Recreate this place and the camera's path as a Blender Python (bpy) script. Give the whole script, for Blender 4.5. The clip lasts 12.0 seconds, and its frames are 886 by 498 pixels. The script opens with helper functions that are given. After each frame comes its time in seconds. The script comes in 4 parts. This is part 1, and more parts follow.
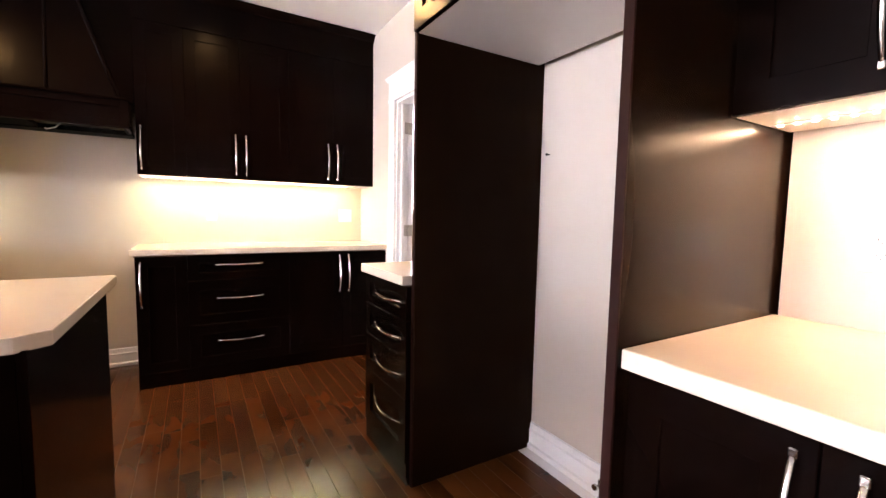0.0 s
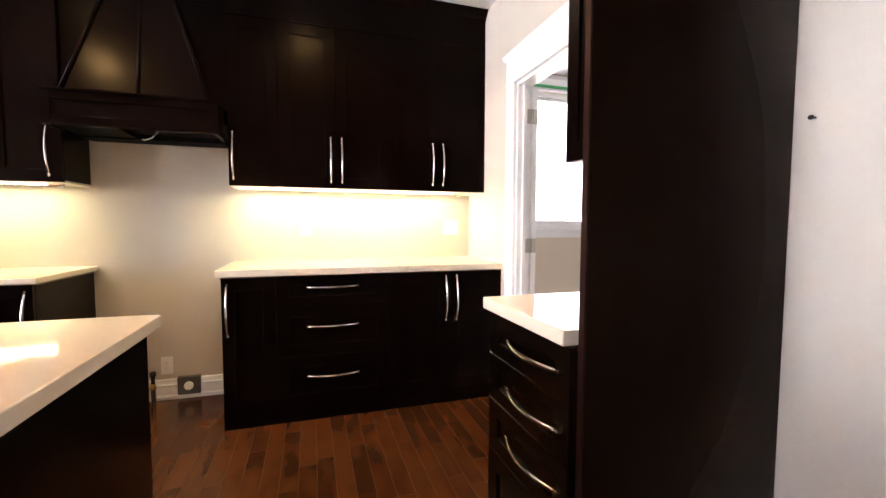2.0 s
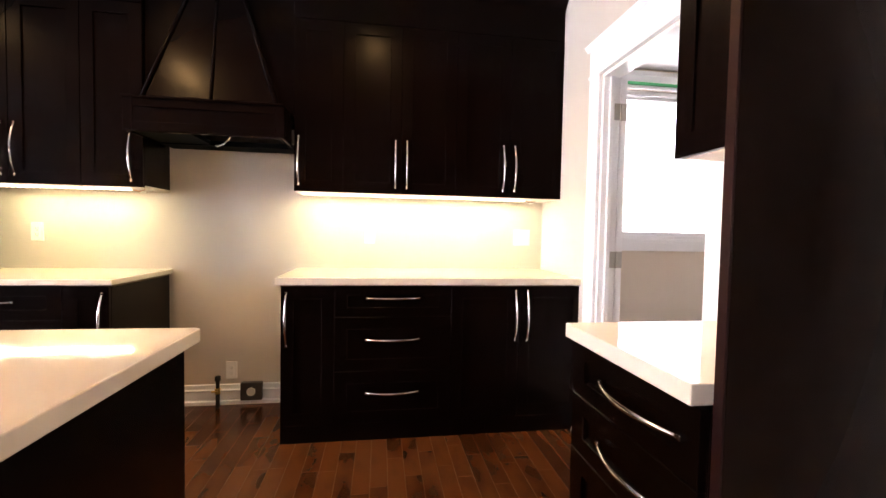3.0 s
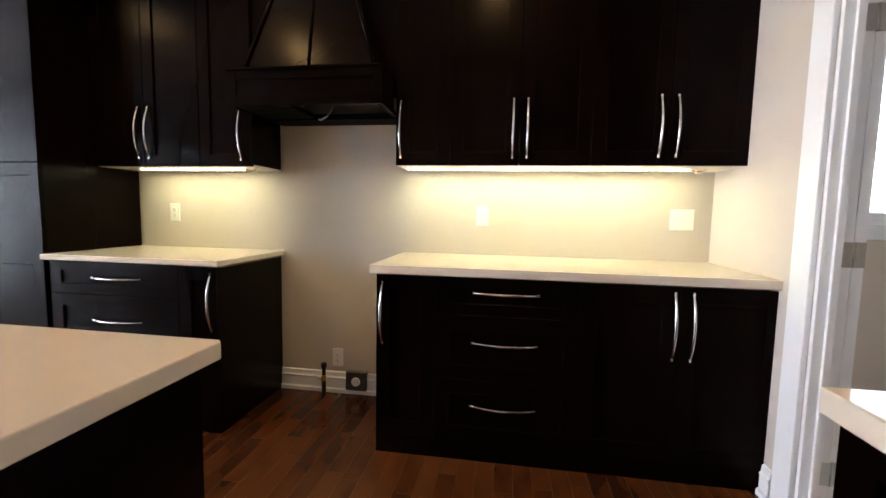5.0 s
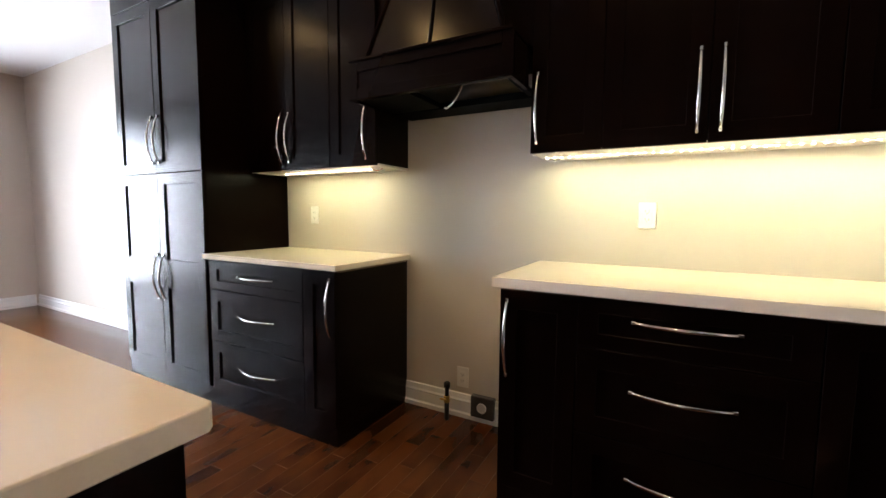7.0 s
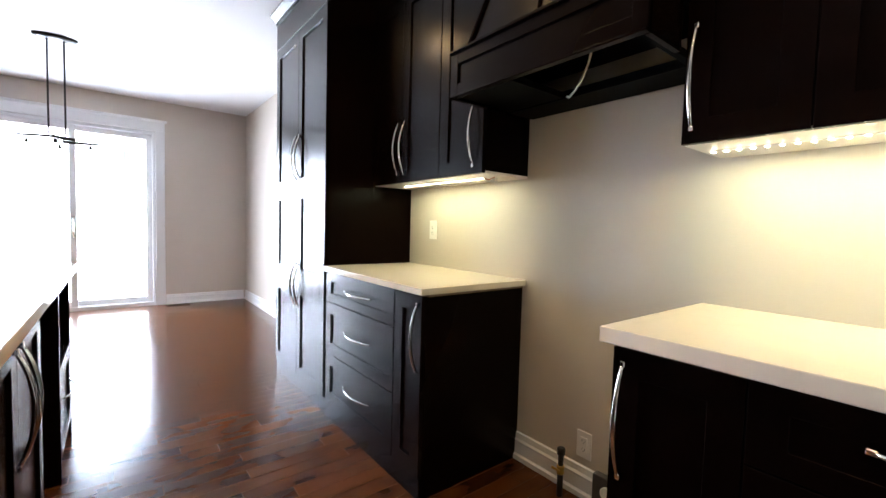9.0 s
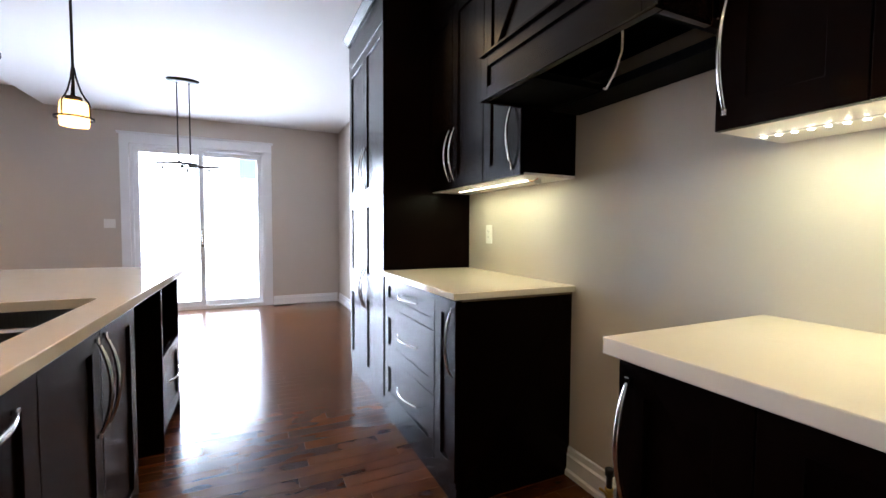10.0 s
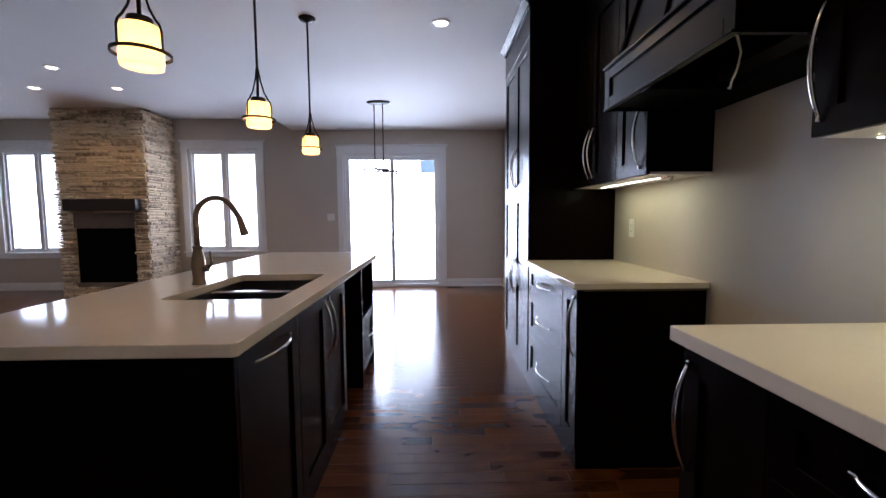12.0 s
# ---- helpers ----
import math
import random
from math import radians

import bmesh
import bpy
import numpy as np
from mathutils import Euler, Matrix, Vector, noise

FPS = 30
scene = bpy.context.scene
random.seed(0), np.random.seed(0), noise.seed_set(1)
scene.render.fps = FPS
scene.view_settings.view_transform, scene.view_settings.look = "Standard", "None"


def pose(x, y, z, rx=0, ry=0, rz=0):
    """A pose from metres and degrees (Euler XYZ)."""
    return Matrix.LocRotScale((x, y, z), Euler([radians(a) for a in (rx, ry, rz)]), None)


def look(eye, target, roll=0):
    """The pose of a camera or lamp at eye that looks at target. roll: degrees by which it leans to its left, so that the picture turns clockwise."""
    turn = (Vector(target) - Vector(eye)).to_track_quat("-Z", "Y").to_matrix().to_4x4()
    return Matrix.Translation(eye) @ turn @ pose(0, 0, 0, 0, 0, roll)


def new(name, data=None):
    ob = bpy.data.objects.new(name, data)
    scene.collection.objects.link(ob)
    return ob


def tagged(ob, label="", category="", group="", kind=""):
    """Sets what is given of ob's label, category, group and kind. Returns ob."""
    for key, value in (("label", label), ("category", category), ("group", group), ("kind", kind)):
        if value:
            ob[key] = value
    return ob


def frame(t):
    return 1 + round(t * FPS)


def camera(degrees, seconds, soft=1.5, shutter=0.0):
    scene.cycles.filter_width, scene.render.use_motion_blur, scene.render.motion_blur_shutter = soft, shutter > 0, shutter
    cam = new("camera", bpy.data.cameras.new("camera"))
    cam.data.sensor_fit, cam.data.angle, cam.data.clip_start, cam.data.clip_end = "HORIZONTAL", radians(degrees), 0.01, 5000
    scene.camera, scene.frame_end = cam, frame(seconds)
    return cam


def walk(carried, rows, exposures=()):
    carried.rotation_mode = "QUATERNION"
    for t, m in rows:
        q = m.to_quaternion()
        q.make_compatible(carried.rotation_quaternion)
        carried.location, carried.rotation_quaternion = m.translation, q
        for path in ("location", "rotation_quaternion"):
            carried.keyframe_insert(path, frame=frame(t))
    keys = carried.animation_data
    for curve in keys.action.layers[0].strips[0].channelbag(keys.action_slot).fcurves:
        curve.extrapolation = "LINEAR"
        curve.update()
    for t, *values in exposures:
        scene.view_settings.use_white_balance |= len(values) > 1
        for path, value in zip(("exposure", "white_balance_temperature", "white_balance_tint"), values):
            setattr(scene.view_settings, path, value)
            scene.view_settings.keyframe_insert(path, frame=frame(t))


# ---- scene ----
cam = camera(93.5, 12.0)
EXPOSURES = [(0.0, 3.46, 7000, 29), (0.5, 3.5, 6900, 21), (1.0, 3.5, 6800, 17), (1.5, 3.45, 6800, 17), (2.0, 3.42, 6850, 21), (3.2, 3.37, 6900, 26), (4.8, 2.68, 6320, 17), (7.2, 2.68, 6350, 16), (9.0, 2.8, 6050, 15), (10.5, 2.12, 5820, 17), (12.0, 1.46, 5720, 21)]
PATH = [
    (0, (1.011, 4.143, 1.176), (2.032, 5.855, 1.013), 1.1),
    (0.5, (1.039, 4.332, 1.175), (2.002, 6.077, 1.011), 0.9),
    (1, (1.067, 4.498, 1.182), (1.939, 6.291, 1.028), 0.9),
    (1.5, (1.107, 4.672, 1.171), (1.858, 6.521, 1.036), 0.4),
    (2, (1.159, 4.824, 1.178), (1.762, 6.727, 1.06), 0.2),
    (2.5, (1.184, 4.95, 1.164), (1.637, 6.896, 1.075), 0.4),
    (3, (1.205, 5.049, 1.174), (1.502, 7.026, 1.098), 1.1),
    (5, (1.275, 5.511, 1.165), (0.976, 7.481, 0.993), 1.1),
    (5.5, (1.271, 5.594, 1.148), (0.811, 7.532, 0.971), 0.7),
    (6, (1.266, 5.686, 1.148), (0.644, 7.578, 0.972), 0.3),
    (6.5, (1.259, 5.792, 1.152), (0.465, 7.619, 0.977), 0.1),
    (7, (1.236, 5.922, 1.152), (0.272, 7.667, 0.984), 0.5),
    (7.2, (1.226, 5.982, 1.155), (0.197, 7.689, 0.99), 0.7),
    (9, (1.22, 6.4, 1.158), (-0.349, 7.637, 1.052), 1.6),
    (9.5, (1.289, 6.565, 1.173), (-0.42, 7.599, 1.074), 0.7),
    (10, (1.359, 6.624, 1.164), (-0.454, 7.464, 1.072), 0.3),
    (10.5, (1.465, 6.672, 1.181), (-0.429, 7.307, 1.091), -0.2),
    (11, (1.579, 6.678, 1.197), (-0.37, 7.115, 1.099), -0.4),
    (11.5, (1.664, 6.692, 1.215), (-0.317, 6.933, 1.087), -0.5),
    (12, (1.751, 6.721, 1.218), (-0.242, 6.763, 1.064), -0.4),
]
walk(cam, [(t, look(eye, target, roll)) for t, eye, target, roll in PATH], EXPOSURES)

# ---- world, sun and lamps ----
EXT_SUN = (radians(38), radians(120))          # elevation, rotation
world = bpy.data.worlds.new("world")
scene.world = world
world.use_nodes = True
wn = world.node_tree.nodes
sky = wn.new("ShaderNodeTexSky")
sky.sky_type, sky.sun_disc = "NISHITA", False
sky.sun_elevation, sky.sun_rotation = EXT_SUN
wn["Background"].inputs["Strength"].default_value = 0.05
world.node_tree.links.new(sky.outputs[0], wn["Background"].inputs["Color"])

sun = new("sun", bpy.data.lights.new("sun", "SUN"))
sun.data.energy, sun.data.angle, sun.data.color = 5.0, radians(0.5), (1.0, 0.95, 0.88)
sun.matrix_world = look((40, -25, 36), (0, 0, 0))

CAN_COLOR, PENDANT_COLOR = (1.0, 0.62, 0.22), (1.0, 0.60, 0.25)
LED_NORTH, LED_EAST = (0.94, 0.99, 0.56), (1.0, 0.66, 0.37)
CAN_WATTS, PENDANT_WATTS, LED_WATTS_PER_M = 4.5, 0.75, 0.80


def spot_lamp(x, y, z):
    lamp = new("can_lamp", bpy.data.lights.new("can_lamp", "SPOT"))
    lamp.data.energy, lamp.data.color = CAN_WATTS, CAN_COLOR
    lamp.data.spot_size, lamp.data.spot_blend, lamp.data.shadow_soft_size = radians(155), 0.5, 0.045
    lamp.matrix_world = pose(x, y, z)


def strip_lamp(x, y, z, length, turn, color):
    lamp = new("strip_lamp", bpy.data.lights.new("strip_lamp", "AREA"))
    lamp.data.shape, lamp.data.size, lamp.data.size_y = "RECTANGLE", length, 0.006
    lamp.data.energy, lamp.data.color = LED_WATTS_PER_M * length, color
    lamp.matrix_world = pose(x, y, z, 0, 0, turn)


def window_lamp(x, y, z, width, height, turn, watts, lean=0, spread=180):
    lamp = new("daylight", bpy.data.lights.new("daylight", "AREA"))
    lamp.data.shape, lamp.data.size, lamp.data.size_y = "RECTANGLE", width, height
    lamp.data.energy, lamp.data.color = watts, (0.81, 0.91, 1.0)
    lamp.data.spread = radians(spread)
    lamp.matrix_world = pose(x, y, z, 90 - lean, 0, turn)


DAY = 2.75                                      # radiance of the daylight in the openings
for y0, y1, z0, z1 in ((5.17, 6.0, 0.05, 2.29), (6.0, 6.83, 0.05, 1.90), (6.0, 6.49, 1.90, 2.29)):
    window_lamp(-5.69, (y0 + y1) / 2, (z0 + z1) / 2, y1 - y0, z1 - z0, -90, 0.75 * DAY * math.pi * (y1 - y0) * (z1 - z0), 0, 140)
window_lamp(-7.0, 1.65, 1.65, 8.3, 3.5, -90, DAY * math.pi * 8.3 * 3.5, 36)   # the windows look up at the sky
window_lamp(3.805, 8.75, 1.855, 1.31, 1.33, 180, 0.28 * DAY * math.pi * 1.31 * 1.33)


# ---- materials ----
def material(name, base, rough=0.5, metal=0.0, second=None, scale=6.0, stretch=(1, 1, 1), fine=0.0, bump=0.0,
             bump_scale=60.0, spec=0.5, coat=0.0, rough_var=0.0, emit=None, strength=0.0, pieces="", detail=6, tone=0.36):
    """A surface with two scales of variation. pieces: 'object' or 'island' shifts the tone from piece to piece."""
    m = bpy.data.materials.new(name)
    m.use_nodes = True
    t, link = m.node_tree.nodes, m.node_tree.links.new
    b = t["Principled BSDF"]
    b.inputs["Roughness"].default_value, b.inputs["Metallic"].default_value = rough, metal
    b.inputs["Specular IOR Level"].default_value = spec
    b.inputs["Coat Weight"].default_value, b.inputs["Coat Roughness"].default_value = coat, 0.08
    co = t.new("ShaderNodeTexCoord")
    mp = t.new("ShaderNodeMapping")
    mp.inputs["Scale"].default_value = stretch
    link(co.outputs["Object"], mp.inputs["Vector"])
    vec = mp.outputs["Vector"]
    rnd = None
    if pieces:
        src = t.new("ShaderNodeObjectInfo" if pieces == "object" else "ShaderNodeNewGeometry")
        rnd = src.outputs["Random" if pieces == "object" else "Random Per Island"]
        mul = t.new("ShaderNodeMath")
        mul.operation = "MULTIPLY"
        mul.inputs[1].default_value = 37.0
        link(rnd, mul.inputs[0])
        add = t.new("ShaderNodeVectorMath")
        add.operation = "ADD"
        link(vec, add.inputs[0])
        link(mul.outputs[0], add.inputs[1])
        vec = add.outputs[0]
    n1 = t.new("ShaderNodeTexNoise")
    n1.inputs["Scale"].default_value, n1.inputs["Detail"].default_value = scale, detail
    link(vec, n1.inputs["Vector"])
    n2 = t.new("ShaderNodeTexNoise")
    n2.inputs["Scale"].default_value, n2.inputs["Detail"].default_value = bump_scale, 3
    link(vec, n2.inputs["Vector"])
    ramp = t.new("ShaderNodeValToRGB")
    second = second or tuple(c * 0.86 for c in base)
    ramp.color_ramp.elements[0].position, ramp.color_ramp.elements[1].position = 0.32, 0.68
    ramp.color_ramp.elements[0].color, ramp.color_ramp.elements[1].color = (*second, 1), (*base, 1)
    mixf = t.new("ShaderNodeMath")
    mixf.operation = "MULTIPLY_ADD"
    link(n2.outputs["Fac"], mixf.inputs[0])
    mixf.inputs[1].default_value = fine
    link(n1.outputs["Fac"], mixf.inputs[2])
    fac = mixf.outputs[0]
    if rnd is not None:
        shift = t.new("ShaderNodeMath")
        shift.operation = "MULTIPLY_ADD"
        link(rnd, shift.inputs[0])
        shift.inputs[1].default_value = tone
        sub = t.new("ShaderNodeMath")
        sub.operation = "SUBTRACT"
        link(fac, sub.inputs[0])
        sub.inputs[1].default_value = tone / 2
        link(sub.outputs[0], shift.inputs[2])
        fac = shift.outputs[0]
    link(fac, ramp.inputs["Fac"])
    link(ramp.outputs["Color"], b.inputs["Base Color"])
    if rough_var:
        rr = t.new("ShaderNodeMapRange")
        rr.inputs["To Min"].default_value, rr.inputs["To Max"].default_value = rough - rough_var, rough + rough_var
        link(n1.outputs["Fac"], rr.inputs["Value"])
        link(rr.outputs["Result"], b.inputs["Roughness"])
    if bump:
        bp = t.new("ShaderNodeBump")
        bp.inputs["Strength"].default_value, bp.inputs["Distance"].default_value = bump, 0.004
        link(n2.outputs["Fac"], bp.inputs["Height"])
        link(bp.outputs["Normal"], b.inputs["Normal"])
    if emit:
        b.inputs["Emission Color"].default_value, b.inputs["Emission Strength"].default_value = (*emit, 1), strength
    return m


def lacquered(m, low, high, start=0.15, end=0.85):
    """Lacquer whose gloss rises towards grazing views."""
    t, link = m.node_tree.nodes, m.node_tree.links.new
    lw = t.new("ShaderNodeLayerWeight")
    lw.inputs["Blend"].default_value = 0.5
    mr = t.new("ShaderNodeMapRange")
    mr.interpolation_type = "SMOOTHERSTEP"
    for key, value in (("From Min", start), ("From Max", end), ("To Min", low), ("To Max", high)):
        mr.inputs[key].default_value = value
    link(lw.outputs["Facing"], mr.inputs["Value"])
    link(mr.outputs["Result"], t["Principled BSDF"].inputs["Specular IOR Level"])
    return m


def glass_material(name, tint=(1, 1, 1)):
    m = bpy.data.materials.new(name)
    m.use_nodes = True
    b = m.node_tree.nodes["Principled BSDF"]
    b.inputs["Base Color"].default_value = (*tint, 1)
    b.inputs["Roughness"].default_value, b.inputs["Transmission Weight"].default_value, b.inputs["IOR"].default_value = 0.0, 1.0, 1.45
    return m


ESPRESSO = material("espresso_lacquer", (0.0032, 0.0012, 0.0008), 0.26, second=(0.0028, 0.0011, 0.0007), scale=1.2, stretch=(3, 3, 1), fine=0.1, bump_scale=30, spec=0.065)
lacquered(ESPRESSO, 0.035, 0.27, 0.15, 0.80)
ESPRESSO_WOOD = material("espresso_veneer", (0.0105, 0.0040, 0.0017), 0.27, second=(0.009, 0.0034, 0.0014), scale=1.2, stretch=(3, 3, 1), fine=0.1, bump_scale=30, spec=0.07)
lacquered(ESPRESSO_WOOD, 0.02, 0.6, 0.34, 0.80)
EDGE_WOOD = material("panel_edge", (0.020, 0.0055, 0.0042), 0.5, scale=5, stretch=(10, 10, 1), spec=0.1)
CABINET_WHITE = material("cabinet_underside", (0.74, 0.70, 0.66), 0.35, scale=4, second=(0.70, 0.66, 0.62))
PLY = material("counter_substrate", (0.16, 0.10, 0.05), 0.7, scale=12, stretch=(2, 2, 20), bump=0.2)
RAW_WOOD = material("raw_brown_wood", (0.10, 0.045, 0.018), 0.6, second=(0.07, 0.03, 0.012), scale=5, stretch=(2, 12, 12), bump=0.15)
QUARTZ = material("cream_quartz", (0.72, 0.63, 0.51), 0.07, second=(0.67, 0.58, 0.465), scale=9, fine=0.5, bump_scale=220, spec=0.25)
WALL = material("wall_paint", (0.56, 0.495, 0.425), 0.55, second=(0.54, 0.475, 0.405), scale=1.5, bump=0.12, bump_scale=260)
MUD_WALL = material("mudroom_paint", (0.62, 0.53, 0.43), 0.6, second=(0.6, 0.51, 0.41), scale=1.5, bump=0.12, bump_scale=260)
CEILING = material("ceiling_paint", (0.84, 0.835, 0.83), 0.75, second=(0.82, 0.815, 0.81), scale=1.2, bump=0.15, bump_scale=180)
TRIM = material("trim_paint", (0.80, 0.80, 0.80), 0.32, second=(0.77, 0.77, 0.77), scale=3)
PLATE = material("switch_plastic", (0.78, 0.76, 0.72), 0.3, second=(0.76, 0.74, 0.70), scale=8)
SLOT = material("outlet_slot", (0.03, 0.03, 0.03), 0.6)
VINYL = material("window_vinyl", (0.80, 0.80, 0.80), 0.35, second=(0.77, 0.77, 0.77), scale=4)
CHROME = material("satin_nickel", (0.72, 0.70, 0.66), 0.14, 1.0, second=(0.66, 0.64, 0.60), scale=20, stretch=(1, 1, 8))
HINGE = material("dull_nickel", (0.46, 0.44, 0.40), 0.4, 1.0, scale=20)
FAUCET = material("brushed_bronze_nickel", (0.32, 0.235, 0.155), 0.28, 1.0, second=(0.25, 0.185, 0.12), scale=25)
STEEL = material("sink_steel", (0.20, 0.19, 0.18), 0.3, 1.0, second=(0.16, 0.155, 0.15), scale=18, stretch=(1, 12, 1), rough_var=0.05)
BLACK_METAL = material("dark_bronze_metal", (0.02, 0.016, 0.014), 0.4, 0.6, scale=14)
FIREBOX = material("firebox_black", (0.002, 0.002, 0.002), 0.55, scale=10, spec=0.04)
MANTEL = material("mantel_wood", (0.022, 0.012, 0.009), 0.45, second=(0.012, 0.007, 0.006), scale=4, stretch=(10, 1, 10), bump=0.2)
STONE_FRONT = material("ledger_stone", (0.80, 0.66, 0.47), 0.85, second=(0.30, 0.21, 0.135), scale=16, fine=0.35, bump=0.7, bump_scale=70, pieces="object", tone=0.55)
STONE_SIDE = material("ledger_stone_side", (0.80, 0.66, 0.47), 0.85, second=(0.30, 0.21, 0.135), scale=16, fine=0.35, bump=0.7, bump_scale=70, pieces="island", tone=0.55)
LINTEL = material("lintel_stone", (0.24, 0.19, 0.15), 0.8, second=(0.17, 0.135, 0.105), scale=7, fine=0.3, bump=0.4, bump_scale=60)
WOOD_ARGS = dict(rough=0.18, second=(0.042, 0.0130, 0.0038), scale=3.0, stretch=(3.2, 1.4, 1), detail=1.5, fine=0.12, bump=0.035, bump_scale=22, rough_var=0.0, coat=0.0, spec=0.31)
PLANK = material("maple_plank", (0.092, 0.0295, 0.0080), pieces="object", **WOOD_ARGS)
PLANK_REST = material("maple_plank_field", (0.092, 0.0295, 0.0080), pieces="island", **WOOD_ARGS)
# Bevel colour lighter than the planks: the glint along the seams is painted in.
PLANK_EDGE = material("plank_edge_glint", (0.13, 0.055, 0.022), 0.6, spec=0.2, second=(0.085, 0.033, 0.012), scale=7)
SUBFLOOR = material("subfloor", (0.03, 0.018, 0.012), 0.8, scale=5)
SHADE = material("amber_glass_shade", (0.85, 0.66, 0.40), 0.3, second=(0.75, 0.52, 0.26), scale=9, emit=(1.0, 0.60, 0.20), strength=0.16)
SHADE_NODES = SHADE.node_tree
shade_out, shade_mix, shade_through = SHADE_NODES.nodes["Material Output"], SHADE_NODES.nodes.new("ShaderNodeMixShader"), SHADE_NODES.nodes.new("ShaderNodeBsdfTranslucent")
shade_through.inputs["Color"].default_value = (0.95, 0.72, 0.38, 1)
shade_mix.inputs["Fac"].default_value = 0.40
SHADE_NODES.links.new(SHADE_NODES.nodes["Principled BSDF"].outputs[0], shade_mix.inputs[1])
SHADE_NODES.links.new(shade_through.outputs[0], shade_mix.inputs[2])
SHADE_NODES.links.new(shade_mix.outputs[0], shade_out.inputs["Surface"])
LED_DIODE = material("led_diode", (0.9, 0.9, 0.8), 0.4, emit=(1.0, 0.9, 0.6), strength=6.8)
LED_DIODE_WARM = material("led_diode_warm", (0.9, 0.9, 0.8), 0.4, emit=(1.0, 0.80, 0.52), strength=6.8)
LED_BASE = material("led_channel", (0.80, 0.79, 0.75), 0.4, scale=12)
CAN_LENS = material("can_lens", (0.9, 0.9, 0.86), 0.4, emit=(1.0, 0.78, 0.48), strength=5.0)
CABLE_WHITE = material("white_cable", (0.72, 0.70, 0.66), 0.4, scale=20)
WIRE_ORANGE = material("orange_wire", (0.5, 0.14, 0.03), 0.45, scale=20)
BRASS = material("valve_brass", (0.75, 0.50, 0.14), 0.3, 1.0, second=(0.62, 0.4, 0.1), scale=30)
GAS_PIPE = material("black_iron_pipe", (0.02, 0.02, 0.02), 0.5, 0.3, scale=30, bump=0.2)
BOX_METAL = material("galvanised_plate", (0.11, 0.10, 0.09), 0.45, 0.6, second=(0.075, 0.07, 0.065), scale=18)
TAPE = material("green_tape", (0.05, 0.42, 0.16), 0.6, scale=15)
GLASS = glass_material("window_glass")
SNOW = material("snowy_ground", (0.80, 0.81, 0.83), 0.9, second=(0.72, 0.73, 0.75), scale=0.6, bump=0.4, bump_scale=4)
SIDING = material("pale_siding", (0.72, 0.71, 0.69), 0.7, second=(0.66, 0.65, 0.63), scale=2)
ROOFING = material("grey_shingle", (0.16, 0.16, 0.17), 0.9, scale=6, bump=0.4)
BLUE_PANE = material("far_window_glass", (0.10, 0.16, 0.22), 0.12, scale=2)


# ---- building helpers ----
def box(bm, x0, y0, z0, x1, y1, z1, bevel=0.0):
    vs = [bm.verts.new((x, y, z)) for z in (z0, z1) for y in (y0, y1) for x in (x0, x1)]
    fs = [bm.faces.new([vs[i] for i in q]) for q in ((0, 2, 3, 1), (4, 5, 7, 6), (0, 1, 5, 4), (2, 6, 7, 3), (0, 4, 6, 2), (1, 3, 7, 5))]
    if bevel:
        es = list({e for f in fs for e in f.edges})
        bmesh.ops.bevel(bm, geom=es, offset=bevel, segments=1, affect="EDGES", profile=0.5)
    return bm


def boxes(*rows, bevel=0.0):
    bm = bmesh.new()
    for r in rows:
        box(bm, *r, bevel=bevel)
    return bm


def prism(bm, outline, x0, x1):
    """Extrudes an outline in (y, z) from x0 to x1."""
    a = [bm.verts.new((x0, y, z)) for y, z in outline]
    b = [bm.verts.new((x1, y, z)) for y, z in outline]
    n = len(outline)
    for i in range(n):
        bm.faces.new((a[i], a[(i + 1) % n], b[(i + 1) % n], b[i]))
    bm.faces.new(a[::-1]), bm.faces.new(b)
    bmesh.ops.recalc_face_normals(bm, faces=bm.faces)
    return bm


def slab(outline, z0, z1, bevel=0.003):
    """A flat slab over an outline in (x, y)."""
    bm = bmesh.new()
    a = [bm.verts.new((x, y, z0)) for x, y in outline]
    b = [bm.verts.new((x, y, z1)) for x, y in outline]
    n = len(outline)
    for i in range(n):
        bm.faces.new((a[i], a[(i + 1) % n], b[(i + 1) % n], b[i]))
    bm.faces.new(a[::-1]), bm.faces.new(b)
    bmesh.ops.recalc_face_normals(bm, faces=bm.faces)
    if bevel:
        bmesh.ops.bevel(bm, geom=list(bm.edges), offset=bevel, segments=2, affect="EDGES", profile=0.5)
    return bm


def lathe(bm, profile, cx=0.0, cy=0.0, n=24):
    """Turns (radius, z) points round an upright axis."""
    rings = [[bm.verts.new((cx + r * math.cos(2 * math.pi * i / n), cy + r * math.sin(2 * math.pi * i / n), z)) for i in range(n)] for r, z in profile]
    for a, b in zip(rings, rings[1:]):
        for i in range(n):
            f = bm.faces.new((a[i], a[(i + 1) % n], b[(i + 1) % n], b[i]))
            f.smooth = True
    bm.faces.new(rings[0][::-1]), bm.faces.new(rings[-1])
    bmesh.ops.recalc_face_normals(bm, faces=bm.faces)
    return bm


